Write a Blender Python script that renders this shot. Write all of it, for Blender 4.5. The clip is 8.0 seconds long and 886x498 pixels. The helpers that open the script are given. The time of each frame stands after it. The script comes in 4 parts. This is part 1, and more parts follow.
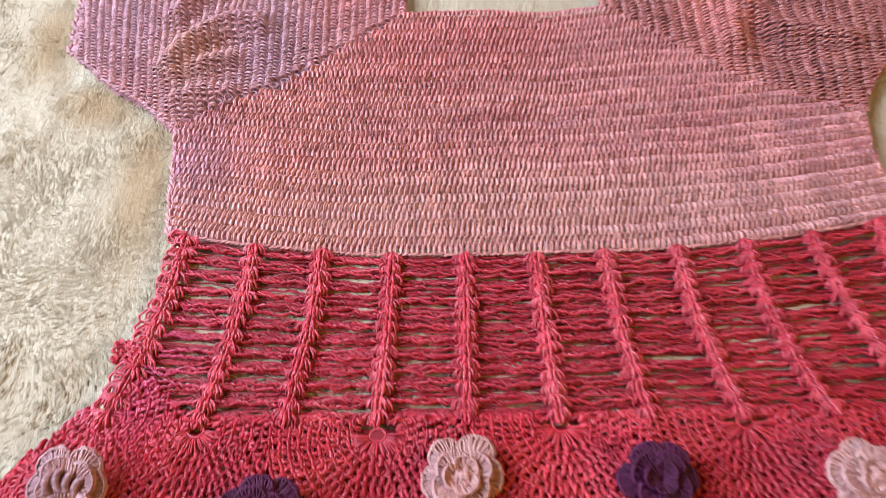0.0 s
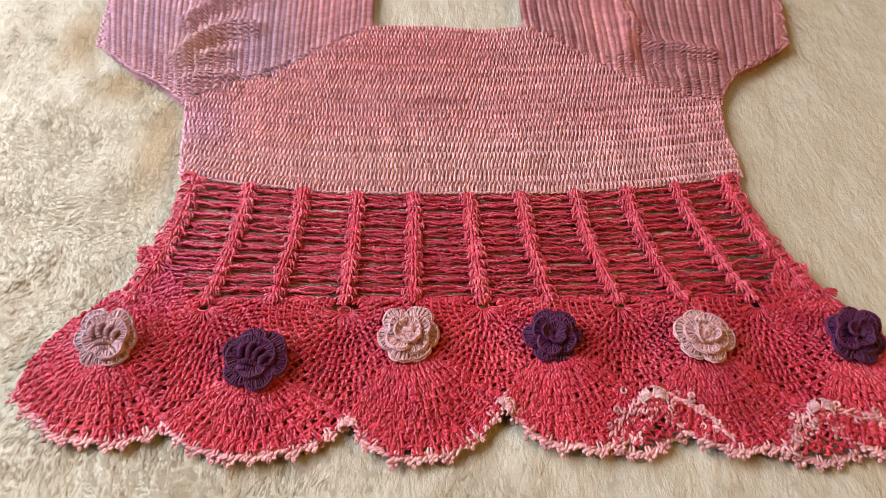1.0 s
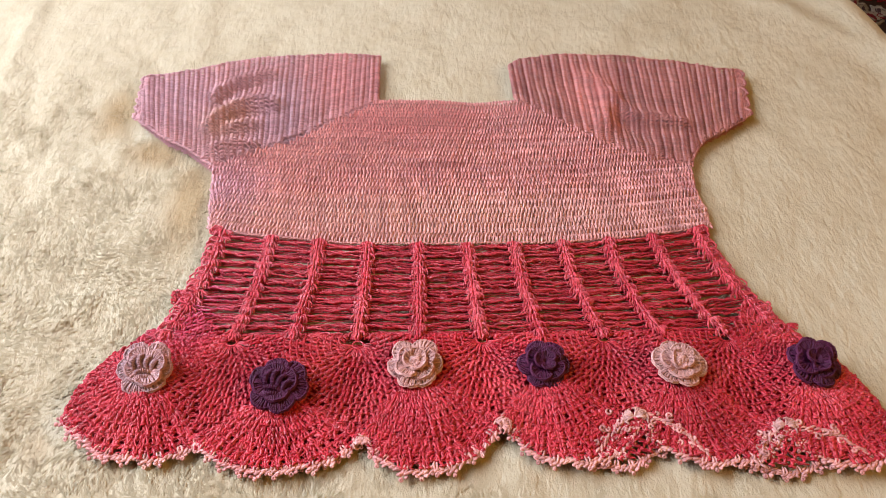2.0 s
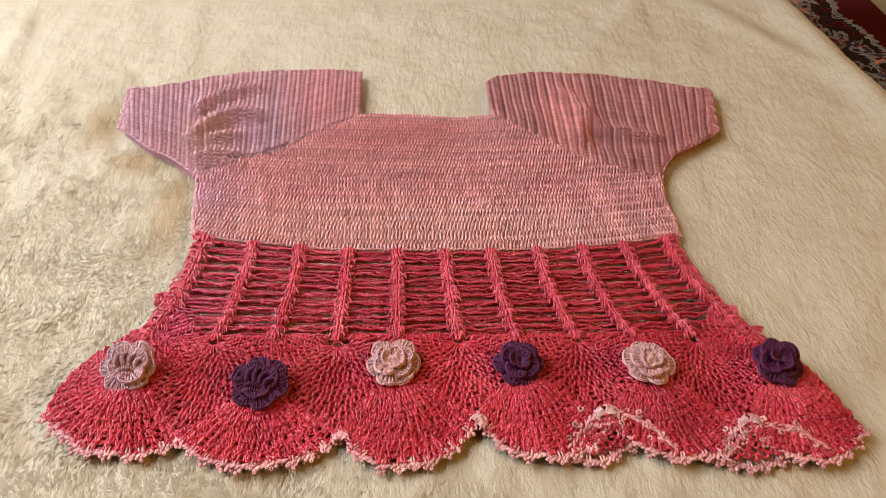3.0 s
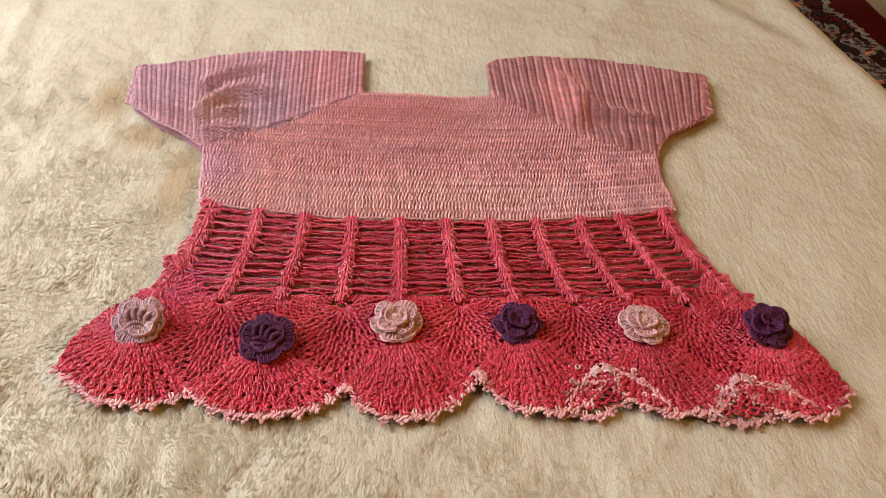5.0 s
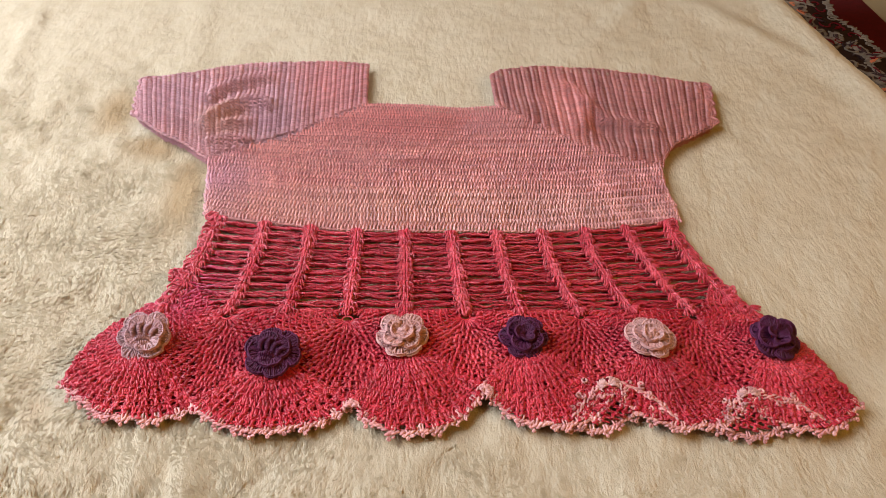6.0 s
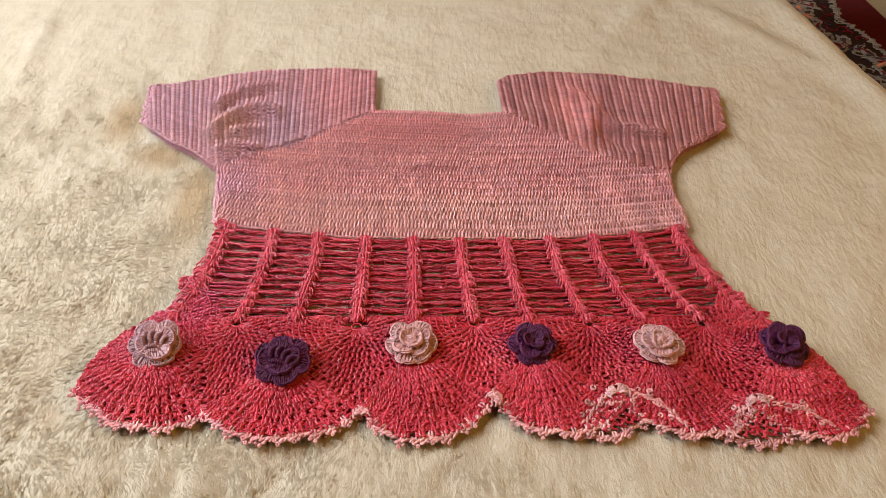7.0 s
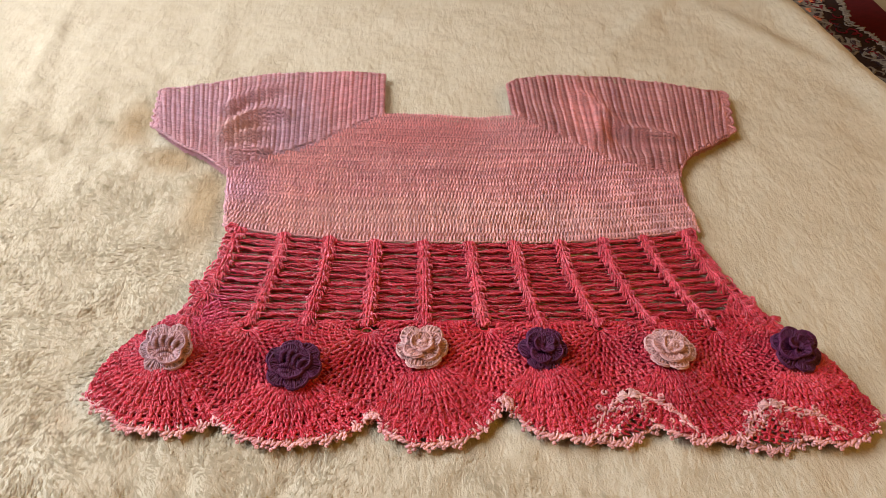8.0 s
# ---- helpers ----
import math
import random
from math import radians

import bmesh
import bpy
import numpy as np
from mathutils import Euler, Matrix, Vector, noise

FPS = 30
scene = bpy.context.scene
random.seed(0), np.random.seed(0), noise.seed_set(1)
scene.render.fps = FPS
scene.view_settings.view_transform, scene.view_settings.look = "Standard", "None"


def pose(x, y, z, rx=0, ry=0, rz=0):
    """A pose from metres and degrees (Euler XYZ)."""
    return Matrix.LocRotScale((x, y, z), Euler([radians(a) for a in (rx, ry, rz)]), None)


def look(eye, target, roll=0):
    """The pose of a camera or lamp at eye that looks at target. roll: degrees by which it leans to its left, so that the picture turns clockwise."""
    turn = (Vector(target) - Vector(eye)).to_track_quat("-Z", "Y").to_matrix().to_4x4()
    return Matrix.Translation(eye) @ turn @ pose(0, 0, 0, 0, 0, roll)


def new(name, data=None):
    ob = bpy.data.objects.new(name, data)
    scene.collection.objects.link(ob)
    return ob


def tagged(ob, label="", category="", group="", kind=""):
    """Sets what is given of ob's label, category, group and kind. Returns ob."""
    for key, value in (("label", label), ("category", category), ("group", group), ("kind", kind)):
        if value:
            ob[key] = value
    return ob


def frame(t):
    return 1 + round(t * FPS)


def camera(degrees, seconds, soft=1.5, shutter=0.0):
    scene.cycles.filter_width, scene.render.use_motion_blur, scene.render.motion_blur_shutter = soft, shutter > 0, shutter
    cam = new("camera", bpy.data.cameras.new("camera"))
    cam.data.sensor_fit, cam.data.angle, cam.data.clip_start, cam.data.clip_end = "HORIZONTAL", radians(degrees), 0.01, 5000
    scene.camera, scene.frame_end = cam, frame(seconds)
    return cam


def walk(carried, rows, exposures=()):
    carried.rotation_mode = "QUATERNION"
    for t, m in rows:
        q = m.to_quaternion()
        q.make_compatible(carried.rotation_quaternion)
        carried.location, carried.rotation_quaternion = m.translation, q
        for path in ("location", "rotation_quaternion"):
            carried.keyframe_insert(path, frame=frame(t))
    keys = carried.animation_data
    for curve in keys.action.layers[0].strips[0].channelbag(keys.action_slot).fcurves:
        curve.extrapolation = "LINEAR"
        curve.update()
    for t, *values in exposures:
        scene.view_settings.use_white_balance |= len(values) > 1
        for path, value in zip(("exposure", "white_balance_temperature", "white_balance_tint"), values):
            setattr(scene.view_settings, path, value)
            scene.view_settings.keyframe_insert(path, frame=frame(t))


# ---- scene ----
cam = camera(59.1, 8.0, soft=0.45, shutter=0.4)
PATH = [
    (0, (-0.04, -0.278, 0.393), (-0.096, 0.839, -1.264), -3.8),
    (0.5, (-0.034, -0.37, 0.438), (0.01, 0.839, -1.154), 0.6),
    (0.7, (-0.036, -0.396, 0.440), (0.042, 0.833, -1.136), 2.2),
    (1, (-0.038, -0.44, 0.443), (0.028, 0.837, -1.094), 2.0),
    (1.5, (-0.043, -0.496, 0.468), (0.016, 0.889, -0.974), 1.4),
    (2.8, (-0.046, -0.517, 0.475), (0.08, 0.942, -0.887), 3.1),
    (3, (-0.045, -0.533, 0.473), (0.085, 0.943, -0.87), 3.3),
    (3.5, (-0.046, -0.564, 0.466), (0.091, 0.922, -0.867), 3.8),
    (4, (-0.059, -0.575, 0.459), (0.088, 0.912, -0.87), 4.3),
    (5.5, (-0.051, -0.566, 0.46), (0.096, 0.925, -0.865), 4.3),
    (6, (-0.055, -0.564, 0.464), (0.084, 0.932, -0.856), 3.9),
    (6.5, (-0.055, -0.563, 0.467), (0.076, 0.936, -0.85), 3.6),
    (7, (-0.057, -0.563, 0.468), (0.066, 0.939, -0.848), 3.3),
    (7.5, (-0.058, -0.563, 0.469), (0.058, 0.941, -0.845), 3.1),
    (8, (-0.061, -0.561, 0.47), (0.048, 0.943, -0.845), 3.0),
]
EXPOSURES = [(0.0, -0.12, 5800, 10), (1.0, -0.12, 5980, 10), (1.7, -0.12, 6300, 10), (3.0, -0.24, 6600, 10), (8.0, -0.28, 6600, 10)]
walk(cam, [(t, look(eye, target, roll)) for t, eye, target, roll in PATH], EXPOSURES)

# world, window light, added warm fills and exposure
world = bpy.data.worlds.new("world")
scene.world = world
world.use_nodes = True
wn = world.node_tree
sky = wn.nodes.new("ShaderNodeTexSky")
sky.sky_type, sky.sun_disc = "NISHITA", False
sky.sun_elevation, sky.sun_rotation = radians(43), radians(-17)
wn.links.new(sky.outputs[0], wn.nodes["Background"].inputs[0])
wn.nodes["Background"].inputs[1].default_value = 0.06


def area_light(name, eye, target, sx, sy, power, colour):
    data = bpy.data.lights.new(name, "AREA")
    data.shape, data.size, data.size_y, data.energy, data.color = "RECTANGLE", sx, sy, power, colour
    ob = new(name, data)
    ob.matrix_world = look(eye, target)
    return ob


sun = bpy.data.lights.new("sun", "SUN")
sun.energy, sun.angle, sun.color = 2.4, radians(1.4), (0.97, 0.98, 1.0)
new("sun", sun).matrix_world = look((-1.2, 4.0, 3.65), (0.0, 0.0, 0.0))


area_light("area_light", (-1.2, 0.10, 1.08), (-0.3, 0.0, 0.0), 1.4, 1.1, 78, (0.74, 0.83, 1.0))
# weak warm fill added at the unseen north opening
area_light("area_light", (-0.75, 2.38, 1.35), (0.0, 0.0, 0.0), 0.8, 0.8, 5, (1.0, 0.88, 0.64))
# orange fill added to warm the right side, at an invented east opening
area_light("area_light", (2.18, -0.9, 1.85), (0.1, -0.1, 0.0), 1.15, 1.15, 39, (1.0, 0.54, 0.08))


# materials
def material(name, rough=0.8, sheen=0.0, spec=0.4):
    m = bpy.data.materials.new(name)
    m.use_nodes = True
    b = m.node_tree.nodes["Principled BSDF"]
    b.inputs["Roughness"].default_value = rough
    b.inputs["Sheen Weight"].default_value = sheen
    b.inputs["Sheen Roughness"].default_value = 0.5
    b.inputs["Specular IOR Level"].default_value = spec
    return m, m.node_tree, b


def node(tree, kind, **inputs):
    n = tree.nodes.new(kind)
    for key, value in inputs.items():
        n.inputs[key.replace("_", " ")].default_value = value
    return n


def noise_node(tree, scale, stretch=(1, 1, 1), detail=4.0, rough=0.55):
    co = tree.nodes.new("ShaderNodeTexCoord")
    mp = node(tree, "ShaderNodeMapping", Scale=stretch)
    tree.links.new(co.outputs["Object"], mp.inputs["Vector"])
    n = node(tree, "ShaderNodeTexNoise", Scale=scale, Detail=detail, Roughness=rough)
    tree.links.new(mp.outputs[0], n.inputs["Vector"])
    return n


def ramp(tree, source, stops):
    r = tree.nodes.new("ShaderNodeValToRGB")
    while len(r.color_ramp.elements) < len(stops):
        r.color_ramp.elements.new(0.5)
    for e, (p, c) in zip(r.color_ramp.elements, stops):
        e.position, e.color = p, (*c, 1)
    tree.links.new(source, r.inputs[0])
    return r


def mix(tree, fac, a, b, kind="MIX"):
    m = tree.nodes.new("ShaderNodeMix")
    m.data_type, m.blend_type = "RGBA", kind
    for socket, value in ((m.inputs[0], fac), (m.inputs[6], a), (m.inputs[7], b)):
        if isinstance(value, (int, float)):
            socket.default_value = value
        elif isinstance(value, tuple):
            socket.default_value = (*value, 1)
        else:
            tree.links.new(value, socket)
    return m.outputs[2]


def bump(tree, b, source, strength, distance):
    n = node(tree, "ShaderNodeBump", Strength=strength, Distance=distance)
    tree.links.new(source, n.inputs["Height"])
    tree.links.new(n.outputs[0], b.inputs["Normal"])


def yarn(name, stops, stretch, scale=9.0, rough=0.34, fleck=0.16, spec=0.6, zones=(), glow=0.0):
    """Space-dyed mercerised thread: the dye changes along the stitch rows."""
    m, t, b = material(name, rough, 0.0, spec)
    dye = noise_node(t, scale, stretch, 6.0, 0.7)
    fine = noise_node(t, 900.0, (1, 1, 1), 2.0, 0.5)
    col = ramp(t, dye.outputs[0], stops)
    shade = ramp(t, fine.outputs[0], [(0.3, (1 - fleck,) * 3), (0.7, (1.0, 1.0, 1.0))])
    source = col.outputs[0]
    for oval in zones:
        source = zone(t, *oval, source)
    # every strand takes the dye a little differently
    island = t.nodes.new("ShaderNodeNewGeometry")
    strand = ramp(t, island.outputs["Random Per Island"], [(0.0, (0.76, 0.73, 0.74)), (0.5, (1.02, 1.01, 1.02)), (1.0, (1.18, 1.24, 1.24))])
    dyed = mix(t, 1.0, source, strand.outputs[0], "MULTIPLY")
    # and so does every worked row
    whole = t.nodes.new("ShaderNodeObjectInfo")
    row = ramp(t, whole.outputs["Random"], [(0.0, (0.90, 0.88, 0.89)), (0.5, (1.0, 1.0, 1.0)), (1.0, (1.08, 1.09, 1.09))])
    dyed = mix(t, 1.0, dyed, row.outputs[0], "MULTIPLY")
    final = mix(t, 1.0, dyed, shade.outputs[0], "MULTIPLY")
    t.links.new(final, b.inputs["Base Color"])
    ply = noise_node(t, 1100.0, (1, 1, 1), 2.0, 0.5)
    bump(t, b, ply.outputs[0], 0.55, 0.0007)
    if glow:
        # light passes through the loose cotton
        thin = t.nodes.new("ShaderNodeBsdfTranslucent")
        t.links.new(final, thin.inputs["Color"])
        both = t.nodes.new("ShaderNodeMixShader")
        both.inputs[0].default_value = glow
        t.links.new(b.outputs[0], both.inputs[1])
        t.links.new(thin.outputs[0], both.inputs[2])
        t.links.new(both.outputs[0], t.nodes["Material Output"].inputs["Surface"])
    return m


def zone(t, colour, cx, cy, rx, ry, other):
    """Lays another colour within a soft oval of the cloth: thread dye, pile shade and stain."""
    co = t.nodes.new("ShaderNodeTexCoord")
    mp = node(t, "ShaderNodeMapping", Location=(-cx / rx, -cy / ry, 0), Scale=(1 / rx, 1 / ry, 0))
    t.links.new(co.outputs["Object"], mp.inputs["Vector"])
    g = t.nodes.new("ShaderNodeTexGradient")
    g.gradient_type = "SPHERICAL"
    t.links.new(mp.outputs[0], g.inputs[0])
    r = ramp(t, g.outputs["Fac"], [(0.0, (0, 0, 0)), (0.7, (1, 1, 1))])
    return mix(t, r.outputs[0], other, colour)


def add_zones(m, zones):
    t = m.node_tree
    b = t.nodes["Principled BSDF"]
    link = b.inputs["Base Color"].links[0]
    source = link.from_socket
    for colour, cx, cy, rx, ry in zones:
        source = zone(t, colour, cx, cy, rx, ry, source)
    t.links.new(source, b.inputs["Base Color"])


PINKS = [(0.25, (0.45, 0.145, 0.140)), (0.42, (0.60, 0.208, 0.188)), (0.52, (0.74, 0.310, 0.265)), (0.62, (0.50, 0.175, 0.170)), (0.78, (0.81, 0.385, 0.325))]
MAUVES = [(0.25, (0.40, 0.175, 0.180)), (0.45, (0.55, 0.265, 0.265)), (0.6, (0.53, 0.23, 0.22)), (0.75, (0.68, 0.40, 0.38))]
pink_rows = yarn("pink_thread", PINKS, (1.4, 9.0, 1.0), 11.0, zones=[((0.60, 0.28, 0.31), -0.225, 0.03, 0.06, 0.09), ((0.65, 0.215, 0.190), -0.05, 0.16, 0.13, 0.06), ((0.73, 0.355, 0.295), -0.02, 0.010, 0.34, 0.045)])
mauve_rows = yarn("mauve_thread", MAUVES, (6.0, 1.2, 1.0), 13.0, zones=[((0.60, 0.235, 0.225), -0.11, 0.24, 0.075, 0.12), ((0.50, 0.26, 0.285), -0.178, 0.16, 0.035, 0.10), ((0.52, 0.26, 0.275), -0.30, 0.20, 0.06, 0.08), ((0.53, 0.25, 0.20), -0.232, 0.150, 0.035, 0.05)])
rose_rows = yarn("dusty_rose_thread", [(0.3, (0.36, 0.110, 0.095)), (0.5, (0.45, 0.152, 0.128)), (0.7, (0.58, 0.238, 0.195))], (7.0, 1.2, 1.0), 13.0, zones=[((0.66, 0.225, 0.185), 0.148, 0.195, 0.040, 0.10)])
red_thread = yarn("coral_red_thread", [(0.3, (0.44, 0.012, 0.027)), (0.5, (0.60, 0.030, 0.048)), (0.66, (0.73, 0.070, 0.086)), (0.8, (0.84, 0.160, 0.160))], (1, 1, 1), 22.0, 0.32, spec=0.6, zones=[((0.64, 0.06, 0.13), -0.225, -0.085, 0.05, 0.06)], glow=0.16)
# ribs: coral thread with the light and sheen on raised leaves put into its colour
lit_rib_thread = yarn("lit_coral_thread", [(0.3, (0.54, 0.028, 0.050)), (0.5, (0.67, 0.060, 0.082)), (0.7, (0.79, 0.122, 0.138))], (1, 1, 1), 30.0, 0.30, spec=0.6, glow=0.12)
# under layers: coral thread with the shade of the gaps painted into its colour
shaded_red = yarn("shaded_coral_thread", [(0.3, (0.46, 0.016, 0.032)), (0.7, (0.60, 0.040, 0.058))], (1, 1, 1), 22.0, 0.5, glow=0.3)
pale_pink = yarn("pale_pink_thread", [(0.3, (0.52, 0.235, 0.205)), (0.7, (0.66, 0.355, 0.295))], (1, 1, 1), 40.0)
edge_pink = yarn("edging_thread", [(0.3, (0.58, 0.20, 0.185)), (0.7, (0.72, 0.36, 0.31))], (1, 1, 1), 45.0)
lilac_pink = yarn("greyed_pink_thread", [(0.3, (0.40, 0.18, 0.18)), (0.7, (0.58, 0.32, 0.30))], (1, 1, 1), 60.0)
purple = yarn("purple_thread", [(0.3, (0.066, 0.007, 0.032)), (0.7, (0.112, 0.015, 0.056))], (1, 1, 1), 40.0, 0.6, 0.25, 0.25)


def fur_material(name, light, dark, through_light):
    m, t, b = material(name, 0.85, 0.0, 0.15)
    big = noise_node(t, 9.0, (1, 1, 1), 4.0, 0.6)
    col = ramp(t, big.outputs[0], [(0.3, dark), (0.62, light)])
    fibre = noise_node(t, 150.0, (1.0, 0.45, 1.0), 5.0, 0.65)
    soft = ramp(t, fibre.outputs[0], [(0.3, (0.94, 0.93, 0.91)), (0.65, (1.0, 1.0, 1.0))])
    t.links.new(mix(t, 1.0, col.outputs[0], soft.outputs[0], "MULTIPLY"), b.inputs["Base Color"])
    if not through_light:
        bump(t, b, fibre.outputs[0], 0.7, 0.004)
    # fibres let part of the light through
    thin = t.nodes.new("ShaderNodeBsdfTranslucent")
    thin.inputs["Color"].default_value = (*light, 1)
    both = t.nodes.new("ShaderNodeMixShader")
    both.inputs[0].default_value = through_light
    t.links.new(b.outputs[0], both.inputs[1])
    t.links.new(thin.outputs[0], both.inputs[2])
    t.links.new(both.outputs[0], t.nodes["Material Output"].inputs["Surface"])
    return m


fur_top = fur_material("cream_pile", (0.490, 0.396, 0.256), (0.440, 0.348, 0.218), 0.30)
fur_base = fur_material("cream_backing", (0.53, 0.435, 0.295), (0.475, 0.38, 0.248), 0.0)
# first three ovals: painted shade left of the blouse; the last: a stain
TAN_SHADE = (0.37, 0.255, 0.135)
SHADE_AND_STAIN = [(TAN_SHADE, -0.348, 0.190, 0.034, 0.065), (TAN_SHADE, -0.295, 0.120, 0.042, 0.034), (TAN_SHADE, -0.249, 0.045, 0.030, 0.095), ((0.46, 0.355, 0.225), -0.306, -0.214, 0.014, 0.024)]
add_zones(fur_top, SHADE_AND_STAIN)
add_zones(fur_base, SHADE_AND_STAIN)


def wall_material(name, a, b2, scale):
    m, t, b = material(name, 0.85, 0, 0.1)
    n = noise_node(t, scale, (1, 1, 1), 5.0, 0.6)
    t.links.new(ramp(t, n.outputs[0], [(0.3, a), (0.7, b2)]).outputs[0], b.inputs["Base Color"])
    bump(t, b, n.outputs[0], 0.1, 0.002)
    return m


plaster = wall_material("warm_plaster", (0.38, 0.30, 0.20), (0.44, 0.35, 0.24), 3.0)
tile_floor = wall_material("beige_tile", (0.12, 0.085, 0.04), (0.16, 0.115, 0.06), 5.0)
rug_red = wall_material("rug_red_wool", (0.055, 0.001, 0.002), (0.09, 0.002, 0.004), 120.0)
rug_grey = wall_material("rug_grey_wool", (0.075, 0.058, 0.042), (0.16, 0.125, 0.09), 90.0)
rug_dark = wall_material("rug_dark_wool", (0.014, 0.008, 0.009), (0.034, 0.015, 0.014), 120.0)
rug_orange = wall_material("rug_orange_wool", (0.30, 0.08, 0.03), (0.40, 0.12, 0.05), 120.0)


# mesh tools
rng = np.random.default_rng(7)
LATTICE = rng.random((8, 256, 256))


def vnoise(x, y, freq, seed=0):
    """Smooth value noise from 0 to 1."""
    u, v = np.asarray(x) * freq + 97.3, np.asarray(y) * freq + 71.9
    i, j = np.floor(u).astype(int), np.floor(v).astype(int)
    a, b = u - i, v - j
    a, b = a * a * (3 - 2 * a), b * b * (3 - 2 * b)
    g = LATTICE[seed % 8]
    i0, i1, j0, j1 = i % 256, (i + 1) % 256, j % 256, (j + 1) % 256
    return (g[i0, j0] * (1 - a) + g[i1, j0] * a) * (1 - b) + (g[i0, j1] * (1 - a) + g[i1, j1] * a) * b


class Shape:
    """Gathers vertices and quads of one mesh."""

    def __init__(self):
        self.v, self.q, self.n = [], [], 0

    def add(self, verts, quads):
        self.v.append(np.asarray(verts, float).reshape(-1, 3))
        self.q.append(np.asarray(quads, int).reshape(-1, 4) + self.n)
        self.n += len(self.v[-1])

    def tubes(self, curves, radius, k=5, taper=0.5):
        """Tubes along curves, an array (count, points, 3)."""
        c = np.asarray(curves, float)
        if c.ndim == 2:
            c = c[None]
        m, p = c.shape[:2]
        t = np.gradient(c, axis=1)
        t /= np.linalg.norm(t, axis=2, keepdims=True) + 1e-12
        ref = np.zeros_like(t)
        steep = np.abs(t[..., 2]) > 0.9
        ref[..., 2] = ~steep
        ref[..., 0] = steep
        a = np.cross(t, ref)
        a /= np.linalg.norm(a, axis=2, keepdims=True) + 1e-12
        b = np.cross(t, a)
        r = np.full((m, p), 1.0) * radius * rng.uniform(0.84, 1.16, (m, p))
        r[:, 0] *= taper
        r[:, -1] *= taper
        w = np.arange(k) * 2 * np.pi / k
        ring = a[:, :, None] * np.cos(w)[:, None] + b[:, :, None] * np.sin(w)[:, None]
        verts = c[:, :, None] + ring * r[:, :, None, None]
        idx = np.arange(m * p * k).reshape(m, p, k)
        nxt = np.roll(idx, -1, axis=2)
        quads = np.stack([idx[:, :-1], nxt[:, :-1], nxt[:, 1:], idx[:, 1:]], axis=-1)
        self.add(verts, quads)

    def grid(self, verts, flip=False):
        """A sheet from an array (rows, columns, 3)."""
        g = np.asarray(verts, float)
        i = np.arange(g.shape[0] * g.shape[1]).reshape(g.shape[:2])
        q = np.stack([i[:-1, :-1], i[:-1, 1:], i[1:, 1:], i[1:, :-1]], axis=-1).reshape(-1, 4)
        self.add(g, q[:, ::-1] if flip else q)


def part(name, shape, mat, parent=None, label="", smooth=True):
    me = bpy.data.meshes.new(name)
    v, q = np.concatenate(shape.v), np.concatenate(shape.q)
    me.vertices.add(len(v))
    me.vertices.foreach_set("co", v.astype(np.float32).ravel())
    me.loops.add(q.size)
    me.loops.foreach_set("vertex_index", q.astype(np.int32).ravel())
    me.polygons.add(len(q))
    me.polygons.foreach_set("loop_start", np.arange(0, q.size, 4, dtype=np.int32))
    me.update(calc_edges=True)
    me.validate()
    if smooth:
        me.shade_smooth()
    me.materials.append(mat)
    ob = new(name, me)
    if parent:
        ob.parent = parent
    return tagged(ob, label)


def inside(poly, x, y):
    x, y = np.asarray(x, float), np.asarray(y, float)
    hit = np.zeros(x.shape, bool)
    for (ax, ay), (bx, by) in zip(poly, poly[1:] + poly[:1]):
        if ay != by:
            hit ^= ((ay > y) != (by > y)) & (x < (bx - ax) * (y - ay) / (by - ay) + ax)
    return hit


def along(poly, pitch):
    """Even points along a polyline, with their directions."""
    p = np.asarray(poly, float)
    d = np.r_[0, np.cumsum(np.linalg.norm(np.diff(p, axis=0), axis=1))]
    n = max(2, int(round(d[-1] / pitch)) + 1)
    s = np.linspace(0, d[-1], n)
    q = np.stack([np.interp(s, d, p[:, k]) for k in range(p.shape[1])], axis=1)
    t = np.gradient(q, axis=0)
    return q, t / (np.linalg.norm(t, axis=1, keepdims=True) + 1e-12)


def smooth_line(pts, n=40):
    """A rounded line through a few points."""
    p = np.asarray(pts, float)
    p = np.vstack([2 * p[0] - p[1], p, 2 * p[-1] - p[-2]])
    out = []
    for i in range(1, len(p) - 2):
        for t in np.linspace(0, 1, n, endpoint=False):
            a, b, c, d = p[i - 1:i + 3]
            out.append(0.5 * (2 * b + (c - a) * t + (2 * a - 5 * b + 4 * c - d) * t * t + (3 * b - a - 3 * c + d) * t ** 3))
    return np.array(out + [p[-2]])


def bell(x, y, cx, cy, rx, ry, turn=0.0):
    c, s = math.cos(turn), math.sin(turn)
    u, v = (x - cx) * c + (y - cy) * s, -(x - cx) * s + (y - cy) * c
    return np.exp(-(u / rx) ** 2 - (v / ry) ** 2)


def off_line(pts, x, y):
    """Distance from a short polyline."""
    best = np.full(np.shape(x), 9.0)
    for (ax, ay), (bx, by) in zip(pts, pts[1:]):
        ux, uy = bx - ax, by - ay
        t = np.clip(((x - ax) * ux + (y - ay) * uy) / (ux * ux + uy * uy), 0, 1)
        best = np.minimum(best, np.hypot(x - ax - t * ux, y - ay - t * uy))
    return best


